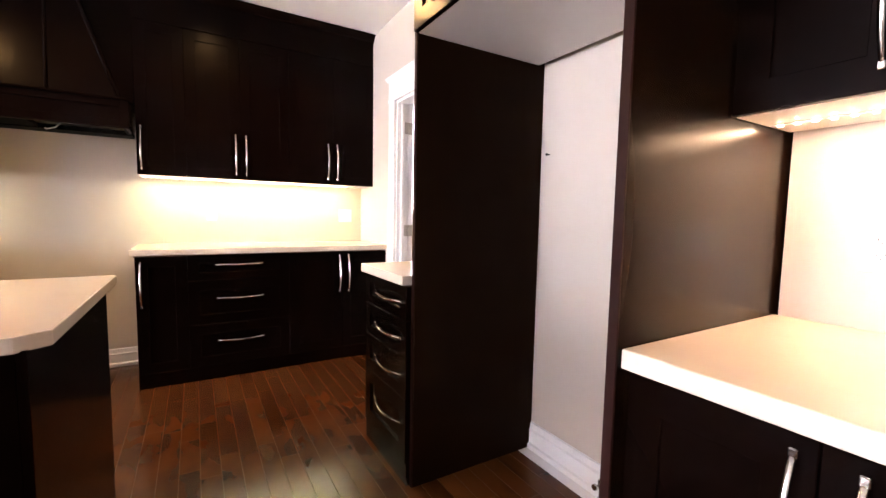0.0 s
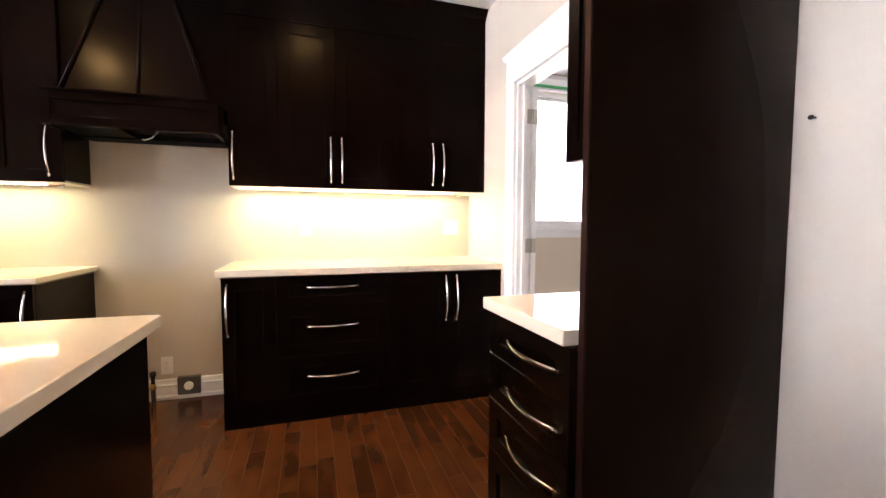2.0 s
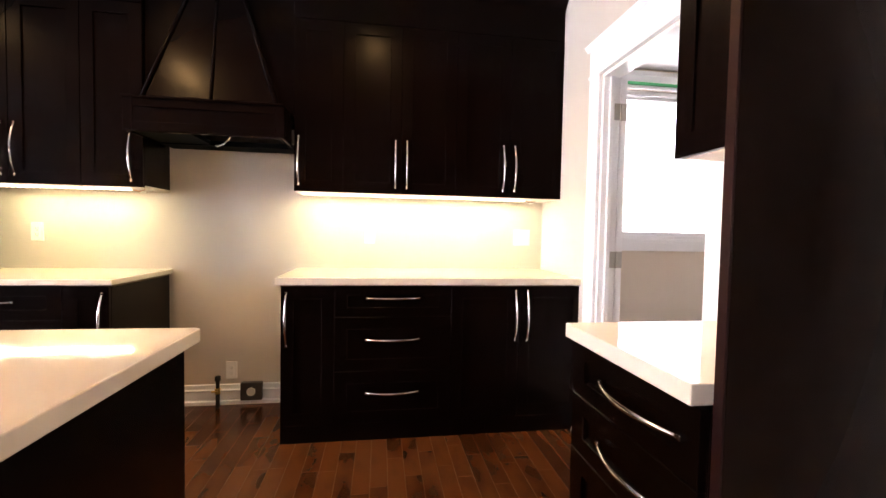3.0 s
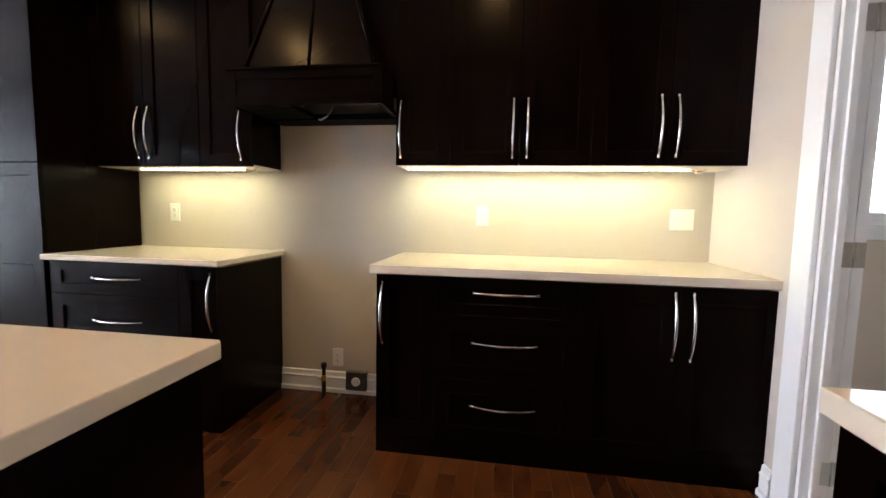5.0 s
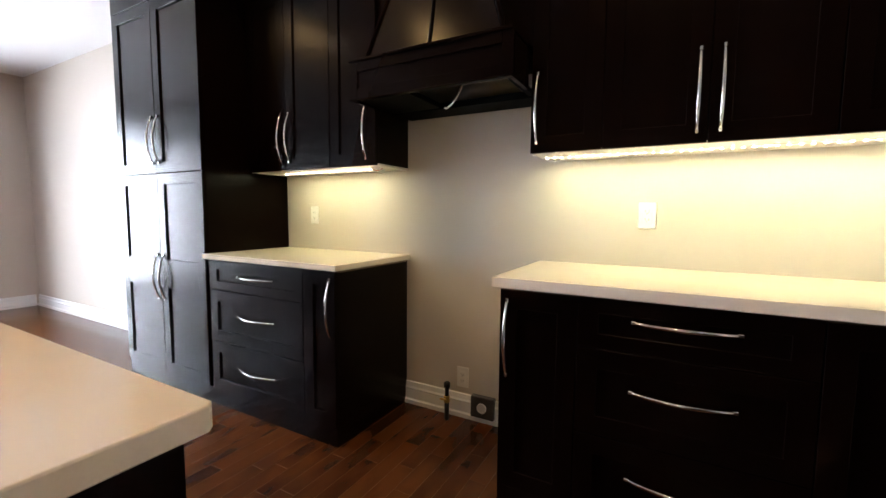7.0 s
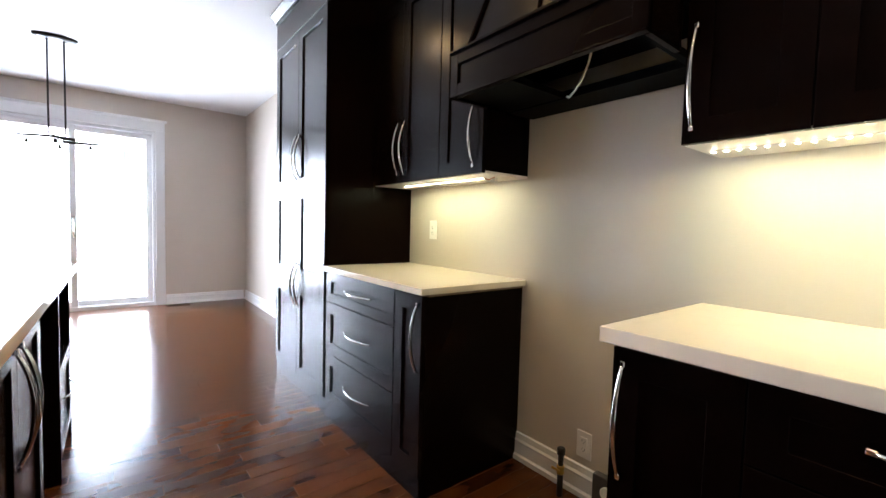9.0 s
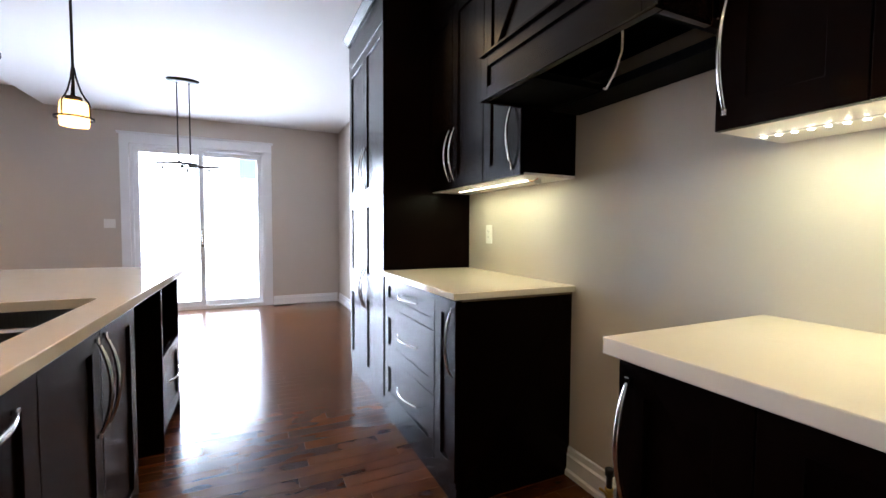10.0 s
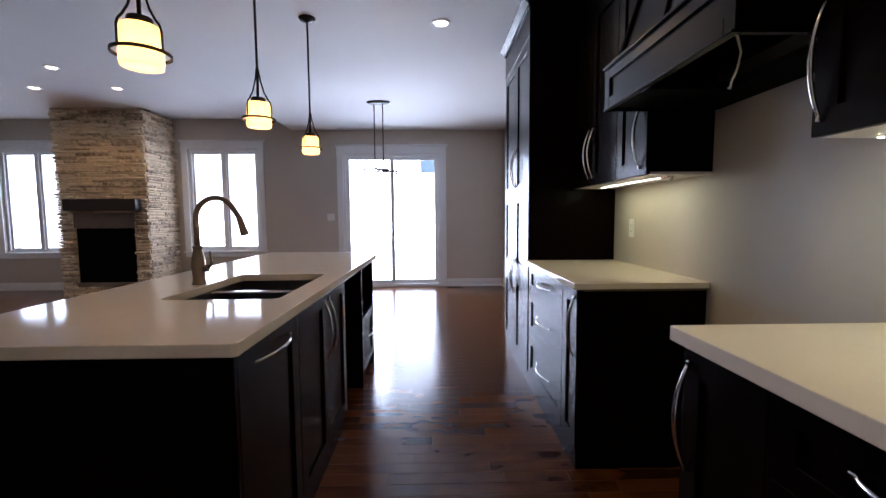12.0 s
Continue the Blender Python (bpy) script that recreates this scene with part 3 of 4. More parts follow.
# wall cabinets either side of the hood
XU = 0.68
wall_cabinet(pose(XU, F_UP, 0), (EAST - 0.002) - XU, 7.998 - F_UP, U0, U1, "dark espresso shaker wall cabinet with five doors", [
    ("door", 0.0, 0.29, U0, U1, ("v", 0.028, 1.597)),
    ("door", 0.29, 0.645, U0, U1, ("v", 0.611, 1.597)),
    ("door", 0.645, 0.995, U0, U1, ("v", 0.682, 1.597)),
    ("door", 0.995, 1.352, U0, U1, ("v", 1.307, 1.60)),
    ("door", 1.352, 1.715, U0, U1, ("v", 1.384, 1.60))])
XV = -1.172
wall_cabinet(pose(XV, F_UP, 0), 1.022, 7.998 - F_UP, U0 - 0.008, U1, "dark espresso shaker wall cabinet with three doors", [
    ("door", 0.0, 0.345, U0 - 0.008, U1, ("v", 0.312, 1.595)),
    ("door", 0.345, 0.70, U0 - 0.008, U1, ("v", 0.378, 1.595)),
    ("door", 0.70, 1.022, U0 - 0.008, U1, ("v", 0.962, 1.585))])


def pantry():
    w, d = 0.955, 7.998 - F_BASE
    ob = thing("pantry_cabinet", pose(XL - 0.003 - w, F_BASE, 0), "tall dark espresso shaker pantry with four doors", "cabinet")
    part("body", boxes((0, 0.0205, 0.10, w, d, CEIL - 0.004), bevel=0.001), ESPRESSO, ob)
    part("plinth", boxes((0, 0.012, 0, w, 0.03, 0.099), (0, 0.03, 0, 0.018, d, 0.099), bevel=0.001), ESPRESSO, ob)
    half = w / 2
    rail = [(0.66, 0.845)]
    for x0, x1, hx in ((0.0, half, half - 0.035), (half, w, half + 0.035)):
        shaker(ob, "door", x0, x1, 0.10, 1.392, ("v", hx, 0.73), rails=rail)
        shaker(ob, "door", x0, x1, 1.392, U1, ("v", hx, 1.60))
    frieze_and_crown(ob, w, U1 + 0.002, CEIL - 0.001)


pantry()

# east run: drawers and wall cabinet beside the doorway, fridge surround, long run to the south
F_EAST = 1.785
base_cabinet(pose(F_EAST - 0.022, 6.177, 0, 0, 0, -90), 0.486, EAST + 0.02 - F_EAST, "dark espresso base cabinet with four drawers", [
    ("drawer", 0.0, 0.486, 0.725, 0.875, ("h", 0.298, 0.803)),
    ("drawer", 0.0, 0.486, 0.565, 0.725, ("h", 0.298, 0.645)),
    ("drawer", 0.0, 0.486, 0.385, 0.565, ("h", 0.298, 0.482)),
    ("drawer", 0.0, 0.486, 0.10, 0.385, ("h", 0.298, 0.267))])
wall_cabinet(pose(2.088, 6.215, 0, 0, 0, -90), 0.523, EAST - 0.002 - 2.088, U0, U1, "dark espresso single-door wall cabinet over the small counter", [
    ("door", 0.0, 0.523, U0, U1, ("v", 0.258, 1.64))])
base_cabinet(pose(F_EAST - 0.032, 4.649, 0, 0, 0, -90), 1.30, EAST + 0.03 - F_EAST, "dark espresso shaker base cabinet with doors beside the fridge space", [
    ("door", 0.0, 0.30, 0.10, 0.872, ("v", 0.272, 0.70)),
    ("door", 0.30, 0.60, 0.10, 0.872, ("v", 0.348, 0.70)),
    ("door", 0.60, 0.95, 0.10, 0.872, ("v", 0.91, 0.70)),
    ("door", 0.95, 1.30, 0.10, 0.872, ("v", 0.99, 0.70))])
wall_cabinet(pose(2.076, 4.649, 0, 0, 0, -90), 1.30, EAST - 0.002 - 2.076, U0, U1, "dark espresso shaker wall cabinet beside the fridge space", [
    ("door", 0.0, 0.29, U0, U1, ("v", 0.243, 1.60)),
    ("door", 0.29, 0.62, U0, U1, ("v", 0.325, 1.60)),
    ("door", 0.62, 0.96, U0, U1, ("v", 0.925, 1.60)),
    ("door", 0.96, 1.30, U0, U1, ("v", 0.995, 1.60))])


def fridge_panel(x0, y0, y1, label):
    ob = thing("fridge_side_panel", pose(x0, y0, 0), label, "panel", "fridge surround panels")
    w = ALCOVE - 0.002 - x0
    part("sheet", boxes((0.006, 0, 0, w, y1 - y0, CEIL - 0.004)), ESPRESSO_WOOD, ob)
    part("edge_band", boxes((0, 0.0, 0, 0.0058, y1 - y0, CEIL - 0.004), bevel=0.001), EDGE_WOOD, ob, "reddish brown wood edge")


fridge_panel(1.714, 4.652, 4.675, "tall dark espresso side panel of the fridge space")
fridge_panel(1.784, 5.668, 5.689, "tall dark espresso panel beside the small drawer counter")


def bridge_cabinet():
    ob = thing("fridge_top_cabinet", pose(1.766, 5.666, 0, 0, 0, -90), "dark espresso cabinet bridging the empty fridge space", "cabinet")
    w, d = 0.989, ALCOVE - 0.04 - 1.766
    part("body", boxes((0, 0.0205, 1.905, w, d, CEIL - 0.004)), ESPRESSO, ob)
    part("bottom_panel", boxes((0.001, 0.021, 1.888, w - 0.001, d, 1.9045)), CABINET_WHITE, ob, "pale melamine underside")
    shaker(ob, "door", 0.0, w / 2, 1.886, U1, ("h", w / 2 - 0.2, 1.95))
    shaker(ob, "door", w / 2, w, 1.886, U1, ("h", w / 2 + 0.2, 1.95))
    frieze_and_crown(ob, w, U1 + 0.002, CEIL - 0.001)


bridge_cabinet()

# ---- worktops ----
CT0, CT1 = 0.880, 0.920


def worktop(outline, label, z0=CT0, z1=CT1):
    x, y = outline[0]
    ob = thing("worktop", pose(x, y, 0), label, "countertop", "quartz countertops")
    part("top", slab([(a - x, b - y) for a, b in outline], z0, z1), QUARTZ, ob)
    xs, ys = sorted(a for a, b in outline), sorted(b for a, b in outline)
    mx = 0.018 if xs[0] < 1 else 0.05
    part("substrate", boxes((xs[0] + mx - x, ys[0] + 0.05 - y, 0.8665, xs[-1] - mx - x, ys[-1] - 0.002 - (0.03 if mx > 0.02 else 0) - y, z0 - 0.0003)), PLY, ob, "bare plywood strip under the quartz")
    return ob


worktop([(0.65, 7.36), ((EAST - 0.002), 7.36), ((EAST - 0.002), 7.998), (0.65, 7.998)], "cream quartz countertop on the long base cabinet")
worktop([(-1.176, 7.365), (-0.134, 7.365), (-0.134, 7.998), (-1.176, 7.998)], "cream quartz countertop beside the tall pantry", 0.878, 0.907)
worktop([(1.742, 5.691), (1.742, 6.189), ((EAST - 0.002), 6.189), ((EAST - 0.002), 5.691)][::-1], "cream quartz countertop on the small drawer cabinet")
worktop([(1.728, 3.33), ((EAST - 0.002), 3.33), ((EAST - 0.002), 4.651), (1.728, 4.651)], "cream quartz countertop beside the fridge space")


# ---- cooker hood ----
def hood():
    ob = thing("range_hood", pose(0, 0, 0), "dark espresso wooden range hood with a tapered chimney", "range hood")
    xa, xb, yf, z0, z1 = -0.146, 0.668, 7.49, 1.690, 1.858
    bm = boxes((xa, yf + 0.012, z0, xa + 0.02, 7.688, z1 - 0.012), (xb - 0.02, yf + 0.012, z0, xb, 7.688, z1 - 0.012))
    fw = 0.045
    for r in ((xa, yf, z0, xa + fw, yf + 0.02, z1), (xb - fw, yf, z0, xb, yf + 0.02, z1), (xa + fw, yf, z0, xb - fw, yf + 0.02, z0 + fw), (xa + fw, yf, z1 - fw, xb - fw, yf + 0.02, z1)):
        box(bm, *r, bevel=0.0014)
    apron = part("apron", bm, ESPRESSO, ob)
    part("apron_panel", boxes((xa + fw - 0.003, yf + 0.010, z0 + fw - 0.003, xb - fw + 0.003, yf + 0.018, z1 - fw + 0.003)), ESPRESSO, apron)
    part("lip", boxes((xa, yf - 0.012, z1, xb, 7.688, z1 + 0.012), (xa, yf - 0.008, z0 - 0.008, xb, yf + 0.02, z0 - 0.0005), (xa, yf + 0.0203, z0 - 0.008, xa + 0.02, 7.688, z0 - 0.0005), (xb - 0.02, yf + 0.0203, z0 - 0.008, xb, 7.688, z0 - 0.0005), bevel=0.002), ESPRESSO, ob)
    zu = z0 + 0.028
    for r in ((xa + 0.021, 7.83, z0 - 0.004, xb - 0.021, 7.99, zu), (xa + 0.021, yf + 0.021, z0 + 0.002, 0.16, 7.829, zu),
              (0.625, yf + 0.021, z0 + 0.002, xb - 0.021, 7.829, zu), (xa + 0.021, 7.715, 1.845, xb - 0.021, 7.99, 1.857)):
        part("underside_board", boxes(r), FIREBOX, ob, "black board framing the liner recess")
    part("recess_panel", boxes((xa + 0.021, yf + 0.022, 1.828, xb - 0.021, 7.714, 1.841)), RAW_WOOD, ob, "bare brown wood inside the recess")
    part("back_panel", boxes((-0.148, 7.716, 1.871, 0.678, 7.99, CEIL - 0.004)), ESPRESSO, ob)
    zt, zc = z1 + 0.0125, CEIL - 0.08
    b0 = [(-0.066, 7.52), (0.619, 7.52), (0.619, 7.714), (-0.066, 7.714)]
    t0 = [(0.135, 7.70), (0.365, 7.70), (0.365, 7.714), (0.135, 7.714)]
    bm = bmesh.new()
    a = [bm.verts.new((x, y, zt)) for x, y in b0]
    b = [bm.verts.new((x, y, zc)) for x, y in t0]
    for i in range(4):
        bm.faces.new((a[i], a[(i + 1) % 4], b[(i + 1) % 4], b[i]))
    bm.faces.new(a[::-1]), bm.faces.new(b)
    bmesh.ops.recalc_face_normals(bm, faces=bm.faces)
    part("chimney", bm, ESPRESSO, ob)

    def batten(p, q, r):
        return part("batten", tube(bmesh.new(), [p, q], r, 4), ESPRESSO, ob)
    batten((-0.066, 7.520, zt + 0.004), (0.135, 7.700, zc), 0.014)
    batten((0.619, 7.520, zt + 0.004), (0.365, 7.700, zc), 0.014)
    batten((0.277, 7.520, zt + 0.004), (0.252, 7.700, zc), 0.010)
    part("crown_moulding", boxes((-0.148, 7.66, CEIL - 0.07, 0.678, 7.714, CEIL - 0.005), bevel=0.004), ESPRESSO, ob)
    knots = [Vector(p) for p in ((0.362, 7.70, 1.828), (0.358, 7.72, 1.798), (0.313, 7.767, 1.768), (0.283, 7.778, 1.726), (0.256, 7.780, 1.692), (0.204, 7.812, 1.680), (0.196, 7.808, 1.686))]
    pts = [knots[i].lerp(knots[i + 1], k / 3) for i in range(len(knots) - 1) for k in range(3)] + [knots[-1]]
    part("power_cable", tube(bmesh.new(), pts, 0.0042, 8), CABLE_WHITE, ob, "loose white power cable hanging below")


hood()


# ---- light strips ----
def light_strip(m, length, color, diode, label):
    ob = thing("led_light_strip", m, label, "light strip", "under-cabinet light strips")
    part("channel", boxes((0, -0.006, -0.003, length, 0.006, 0), bevel=0.0005), LED_BASE, ob)
    n = int(length / 0.0333)
    part("diodes", boxes(*[(0.011 + i * length / n, -0.0045, -0.0060, 0.020 + i * length / n, 0.0045, -0.0032) for i in range(n)]), diode, ob, "row of glowing diodes")["kind"] = "stuff"
    bm = tube(bmesh.new(), [(length, 0, -0.003), (length + 0.02, 0.004, -0.010), (length + 0.045, -0.008, -0.012), (length + 0.07, 0.0, -0.002)], 0.003, 6)
    part("lead", bm, WIRE_ORANGE, ob, "orange lead wire")
    box_bm = boxes((length + 0.03, 0.012, -0.022, length + 0.06, 0.03, -0.001), bevel=0.002)
    part("connector", box_bm, LED_BASE, ob)
    w = m @ Vector((length / 2, 0, -0.0085))
    strip_lamp(w.x, w.y, w.z, length, math.degrees(m.to_euler().z), color)


UZ = U0 + 0.001
light_strip(pose(0.700, 7.84, UZ - 0.0005), 1.50, LED_NORTH, LED_DIODE, "long glowing diode strip under the wall cabinet")
light_strip(pose(-1.0, 7.83, UZ - 0.0085), 0.72, LED_NORTH, LED_DIODE, "short glowing diode strip beside the pantry")
light_strip(pose(2.245, 4.632, UZ - 0.0005, 0, 0, -90), 1.17, LED_EAST, LED_DIODE_WARM, "warm glowing diode strip beside the fridge space")
light_strip(pose(2.225, 6.16, UZ - 0.0005, 0, 0, -90), 0.36, LED_EAST, LED_DIODE_WARM, "short warm diode strip over the small counter")


# ---- outlets, switches, pipes ----
def wall_plate(m, label, kind, w=0.072, h=0.117):
    ob = thing("wall_outlet" if kind == "outlet" else "light_switch", m, label, "outlet" if kind == "outlet" else "switch")
    part("cover_plate", boxes((-w / 2, -0.006, -h / 2, w / 2, -0.0005, h / 2), bevel=0.002), PLATE, ob)
    n = 2 if w > 0.1 else 1
    for i in range(n):
        cx = (i - (n - 1) / 2) * 0.05
        insert = part("insert", boxes((cx - 0.0165, -0.0085, -0.034, cx + 0.0165, -0.006, 0.034), bevel=0.001), PLATE, ob)
        if kind == "outlet":
            rows = []
            for dz in (-0.018, 0.018):
                rows += [(cx - 0.008, -0.0090, dz - 0.004, cx - 0.006, -0.0084, dz + 0.005), (cx + 0.006, -0.0090, dz - 0.004, cx + 0.008, -0.0084, dz + 0.005), (cx - 0.002, -0.0090, dz - 0.011, cx + 0.002, -0.0084, dz - 0.007)]
            tagged(part("slots", boxes(*rows), SLOT, insert), kind="stuff")
    return ob


wall_plate(pose(1.13, NORTH, 1.152), "white outlet on the wall above the long counter", "outlet")
wall_plate(pose(2.23, NORTH, 1.152), "white double switch above the long counter", "switch", 0.125)
wall_plate(pose(-0.912, NORTH, 1.137), "white outlet above the counter beside the pantry", "outlet")
wall_plate(pose(0.226, NORTH, 0.227), "white outlet low in the cooker gap", "outlet")
wall_plate(pose(ALCOVE, 5.15, 1.115, 0, 0, -90), "white outlet in the empty fridge space", "outlet")
wall_plate(pose(EAST, 4.45, 1.12, 0, 0, -90), "white outlet above the counter beside the fridge space", "outlet")
wall_plate(pose(WEST, 4.94, 1.225, 0, 0, 90), "white double switch beside the patio door", "switch", 0.125)


def gas_stub():
    ob = thing("gas_pipe_stub", pose(0.168, 7.915, 0), "black gas pipe stub with a brass valve in the cooker gap", "pipe")
    part("pipe", lathe(bmesh.new(), [(0.013, -0.005), (0.013, 0.10)], n=14), GAS_PIPE, ob)
    part("cap", lathe(bmesh.new(), [(0.011, 0.135), (0.012, 0.185), (0.018, 0.186), (0.018, 0.212), (0.012, 0.216)], n=14), GAS_PIPE, ob)
    v = lathe(bmesh.new(), [(0.016, 0.10), (0.018, 0.107), (0.015, 0.118), (0.018, 0.130), (0.015, 0.137)], n=12)
    box(v, -0.034, -0.022, 0.114, 0.006, -0.012, 0.124, 0.002)
    part("valve", v, BRASS, ob, "small brass shut-off valve")


gas_stub()


def range_outlet():
    ob = thing("range_outlet", pose(0.36, 7.974, 0.088), "square dark metal plate with a round range receptacle", "outlet")
    part("plate", boxes((-0.068, -0.012, -0.060, 0.068, 0.0245, 0.060), bevel=0.003), BOX_METAL, ob)
    rim = lathe(bmesh.new(), [(0.028, 0), (0.028, 0.007), (0.022, 0.010), (0.021, 0.007)], n=24)
    box(rim, -0.012, -0.004, 0.006, -0.008, 0.010, 0.0085), box(rim, 0.008, -0.004, 0.006, 0.012, 0.010, 0.0085)
    bmesh.ops.transform(rim, matrix=pose(0, -0.012, 0, 90, 0, 0), verts=rim.verts)
    part("receptacle", rim, PLATE, ob, "round pale receptacle")


range_outlet()
screw = thing("wall_screw", pose(ALCOVE, 5.615, 1.47, 0, 0, -90), "small dark screw stuck in the fridge space wall", "screw")
bm = lathe(bmesh.new(), [(0.003, 0.0), (0.003, 0.016), (0.007, 0.018), (0.006, 0.022)], n=10)
bmesh.ops.transform(bm, matrix=pose(0, 0, 0, 90, 0, 0), verts=bm.verts)
part("shank", bm, BLACK_METAL, screw)


def water_valve():
    ob = thing("water_valve", pose(ALCOVE - 0.03, 5.215, 0, 0, 0, -90), "small chrome water valve low in the fridge space", "valve")
    part("stub", lathe(bmesh.new(), [(0.016, 0.0), (0.016, 0.004), (0.007, 0.006), (0.007, 0.062)], n=12), CHROME, ob)
    part("body", lathe(bmesh.new(), [(0.011, 0.05), (0.013, 0.056), (0.013, 0.084), (0.010, 0.090)], n=12), CHROME, ob)
    k = lathe(bmesh.new(), [(0.004, 0.0), (0.004, 0.020), (0.013, 0.022), (0.012, 0.032)], n=12)
    bmesh.ops.transform(k, matrix=pose(0, -0.012, 0.07, 90, 0, 0), verts=k.verts)
    part("knob", k, CHROME, ob)


water_valve()


# ---- island ----
def island():
    ob = thing("island_cabinet", pose(0.685, 6.208, 0, 0, 0, 180), "dark espresso kitchen island with doors, a drawer and open niches", "island")
    w, d = 2.385, 0.90
    x_door, x_gap, x_niche = 1.30, 1.335, 1.86
    part("body", boxes((0, 0.0205, 0.10, x_door + 0.02, d, 0.62), (0, 0.0205, 0.62, x_door + 0.02, 0.05, 0.879), (0, d - 0.05, 0.62, x_door + 0.02, d, 0.879), (0, 0.05, 0.62, 0.5, d - 0.05, 0.879)), ESPRESSO, ob)
    part("end_panel", boxes((-0.02, 0.0, 0, -0.0005, d, 0.879), bevel=0.001), ESPRESSO, ob)
    part("plinth", boxes((0, 0.02, 0, x_door + 0.02, 0.04, 0.099), (0, d - 0.02, 0, w, d, 0.099), bevel=0.001), ESPRESSO, ob)
    part("appliance_bay", boxes((x_gap + 0.005, d - 0.03, 0.10, x_niche - 0.02, d, 0.879), (x_gap + 0.005, 0.02, 0.84, x_niche - 0.02, d - 0.03, 0.879)), ESPRESSO, ob, "empty appliance bay")
    part("divider", boxes((x_niche - 0.0195, 0.0, 0.0, x_niche, d, 0.879), bevel=0.001), ESPRESSO, ob)
    part("niche", boxes((x_niche + 0.0005, 0.02, 0.10, w - 0.02, d, 0.50), (x_niche + 0.0005, d - 0.3, 0.50, w - 0.02, d, 0.879), (x_niche + 0.0005, 0.02, 0.84, w - 0.02, d - 0.3, 0.879)), ESPRESSO, ob, "open microwave niche")
    part("far_panel", boxes((w - 0.0195, 0.0, 0.0, w, d, 0.879), bevel=0.001), ESPRESSO, ob)
    shaker(ob, "door", 0.0, 0.48, 0.10, 0.872, ("h", 0.235, 0.812))
    shaker(ob, "door", 0.48, 0.89, 0.10, 0.872, ("v", 0.852, 0.69))
    shaker(ob, "door", 0.89, x_door, 0.10, 0.872, ("v", 0.928, 0.69))
    shaker(ob, "drawer", x_niche, w - 0.02, 0.10, 0.50, ("h", (x_niche + w) / 2, 0.33))
    return ob


island()
SINK = (-0.535, 5.668, 0.168, 6.122)


def island_top():
    outline = [(0.738, 5.345), (0.738, 6.222), (0.728, 6.232), (-1.70, 6.24), (-1.95, 5.95), (-2.0, 5.255), (0.685, 5.30)]
    ob = thing("island_worktop", pose(0, 0, 0), "glossy cream quartz island top with a sink cut-out", "countertop", "quartz countertops")
    x0, y0, x1, y1 = SINK
    c = 0.018
    hole = [(x1 - c, y0), (x1, y0 + c), (x1, y1 - c), (x1 - c, y1), (x0 + c, y1), (x0, y1 - c), (x0, y0 + c), (x0 + c, y0)]
    bm = bmesh.new()
    for z in (CT0 - 0.005, CT1 - 0.009):
        loops = []
        for ring_pts in (outline, hole):
            vs = [bm.verts.new((x, y, z)) for x, y in ring_pts]
            loops.append([bm.edges.new((vs[i], vs[(i + 1) % len(vs)])) for i in range(len(vs))])
        bmesh.ops.triangle_fill(bm, use_beauty=True, use_dissolve=True, edges=loops[0] + loops[1])
    bm.verts.ensure_lookup_table()
    n, k = len(outline), len(hole)
    low, up = bm.verts[:n + k], bm.verts[n + k:2 * (n + k)]
    for a, cnt in ((0, n), (n, k)):
        for i in range(cnt):
            j = (i + 1) % cnt
            bm.faces.new((low[a + i], low[a + j], up[a + j], up[a + i]))
    bmesh.ops.recalc_face_normals(bm, faces=bm.faces)
    edges = [e for e in bm.edges if len(e.link_faces) == 2 and e.calc_face_angle(0) > 0.3]
    bmesh.ops.bevel(bm, geom=edges, offset=0.003, segments=2, affect="EDGES", profile=0.5)
    part("top", bm, QUARTZ, ob)


island_top()


def sink():
    ob = thing("kitchen_sink", pose(0, 0, 0), "undermount double-bowl stainless steel sink", "sink")
    x0, y0, x1, y1 = SINK
    for a, b in ((x0 - 0.01, -0.235), (-0.215, x1 + 0.01)):
        bm = bmesh.new()
        ya, yb, zt, zb, t = y0 - 0.01, y1 + 0.01, CT0 - 0.006, CT0 - 0.20, 0.03
        up = [bm.verts.new(p) for p in ((a, ya, zt), (b, ya, zt), (b, yb, zt), (a, yb, zt))]
        mid = [bm.verts.new(p) for p in ((a + 0.008, ya + 0.008, zb + 0.03), (b - 0.008, ya + 0.008, zb + 0.03), (b - 0.008, yb - 0.008, zb + 0.03), (a + 0.008, yb - 0.008, zb + 0.03))]
        low = [bm.verts.new(p) for p in ((a + t, ya + t, zb), (b - t, ya + t, zb), (b - t, yb - t, zb), (a + t, yb - t, zb))]
        for p, q in ((up, mid), (mid, low)):
            for i in range(4):
                bm.faces.new((p[i], q[i], q[(i + 1) % 4], p[(i + 1) % 4]))
        bm.faces.new(low)
        bmesh.ops.solidify(bm, geom=bm.faces[:], thickness=0.0015)
        part("bowl", bm, STEEL, ob)
        part("drain", lathe(bmesh.new(), [(0.045, zb + 0.0005), (0.042, zb + 0.004), (0.03, zb + 0.002)], (a + b) / 2, (ya + yb) / 2, 20), CHROME, ob)
    part("bowl_divider", boxes((-0.243, y0 - 0.008, CT0 - 0.06, -0.207, y1 + 0.008, CT0 - 0.006), bevel=0.006), CHROME, ob)


sink()


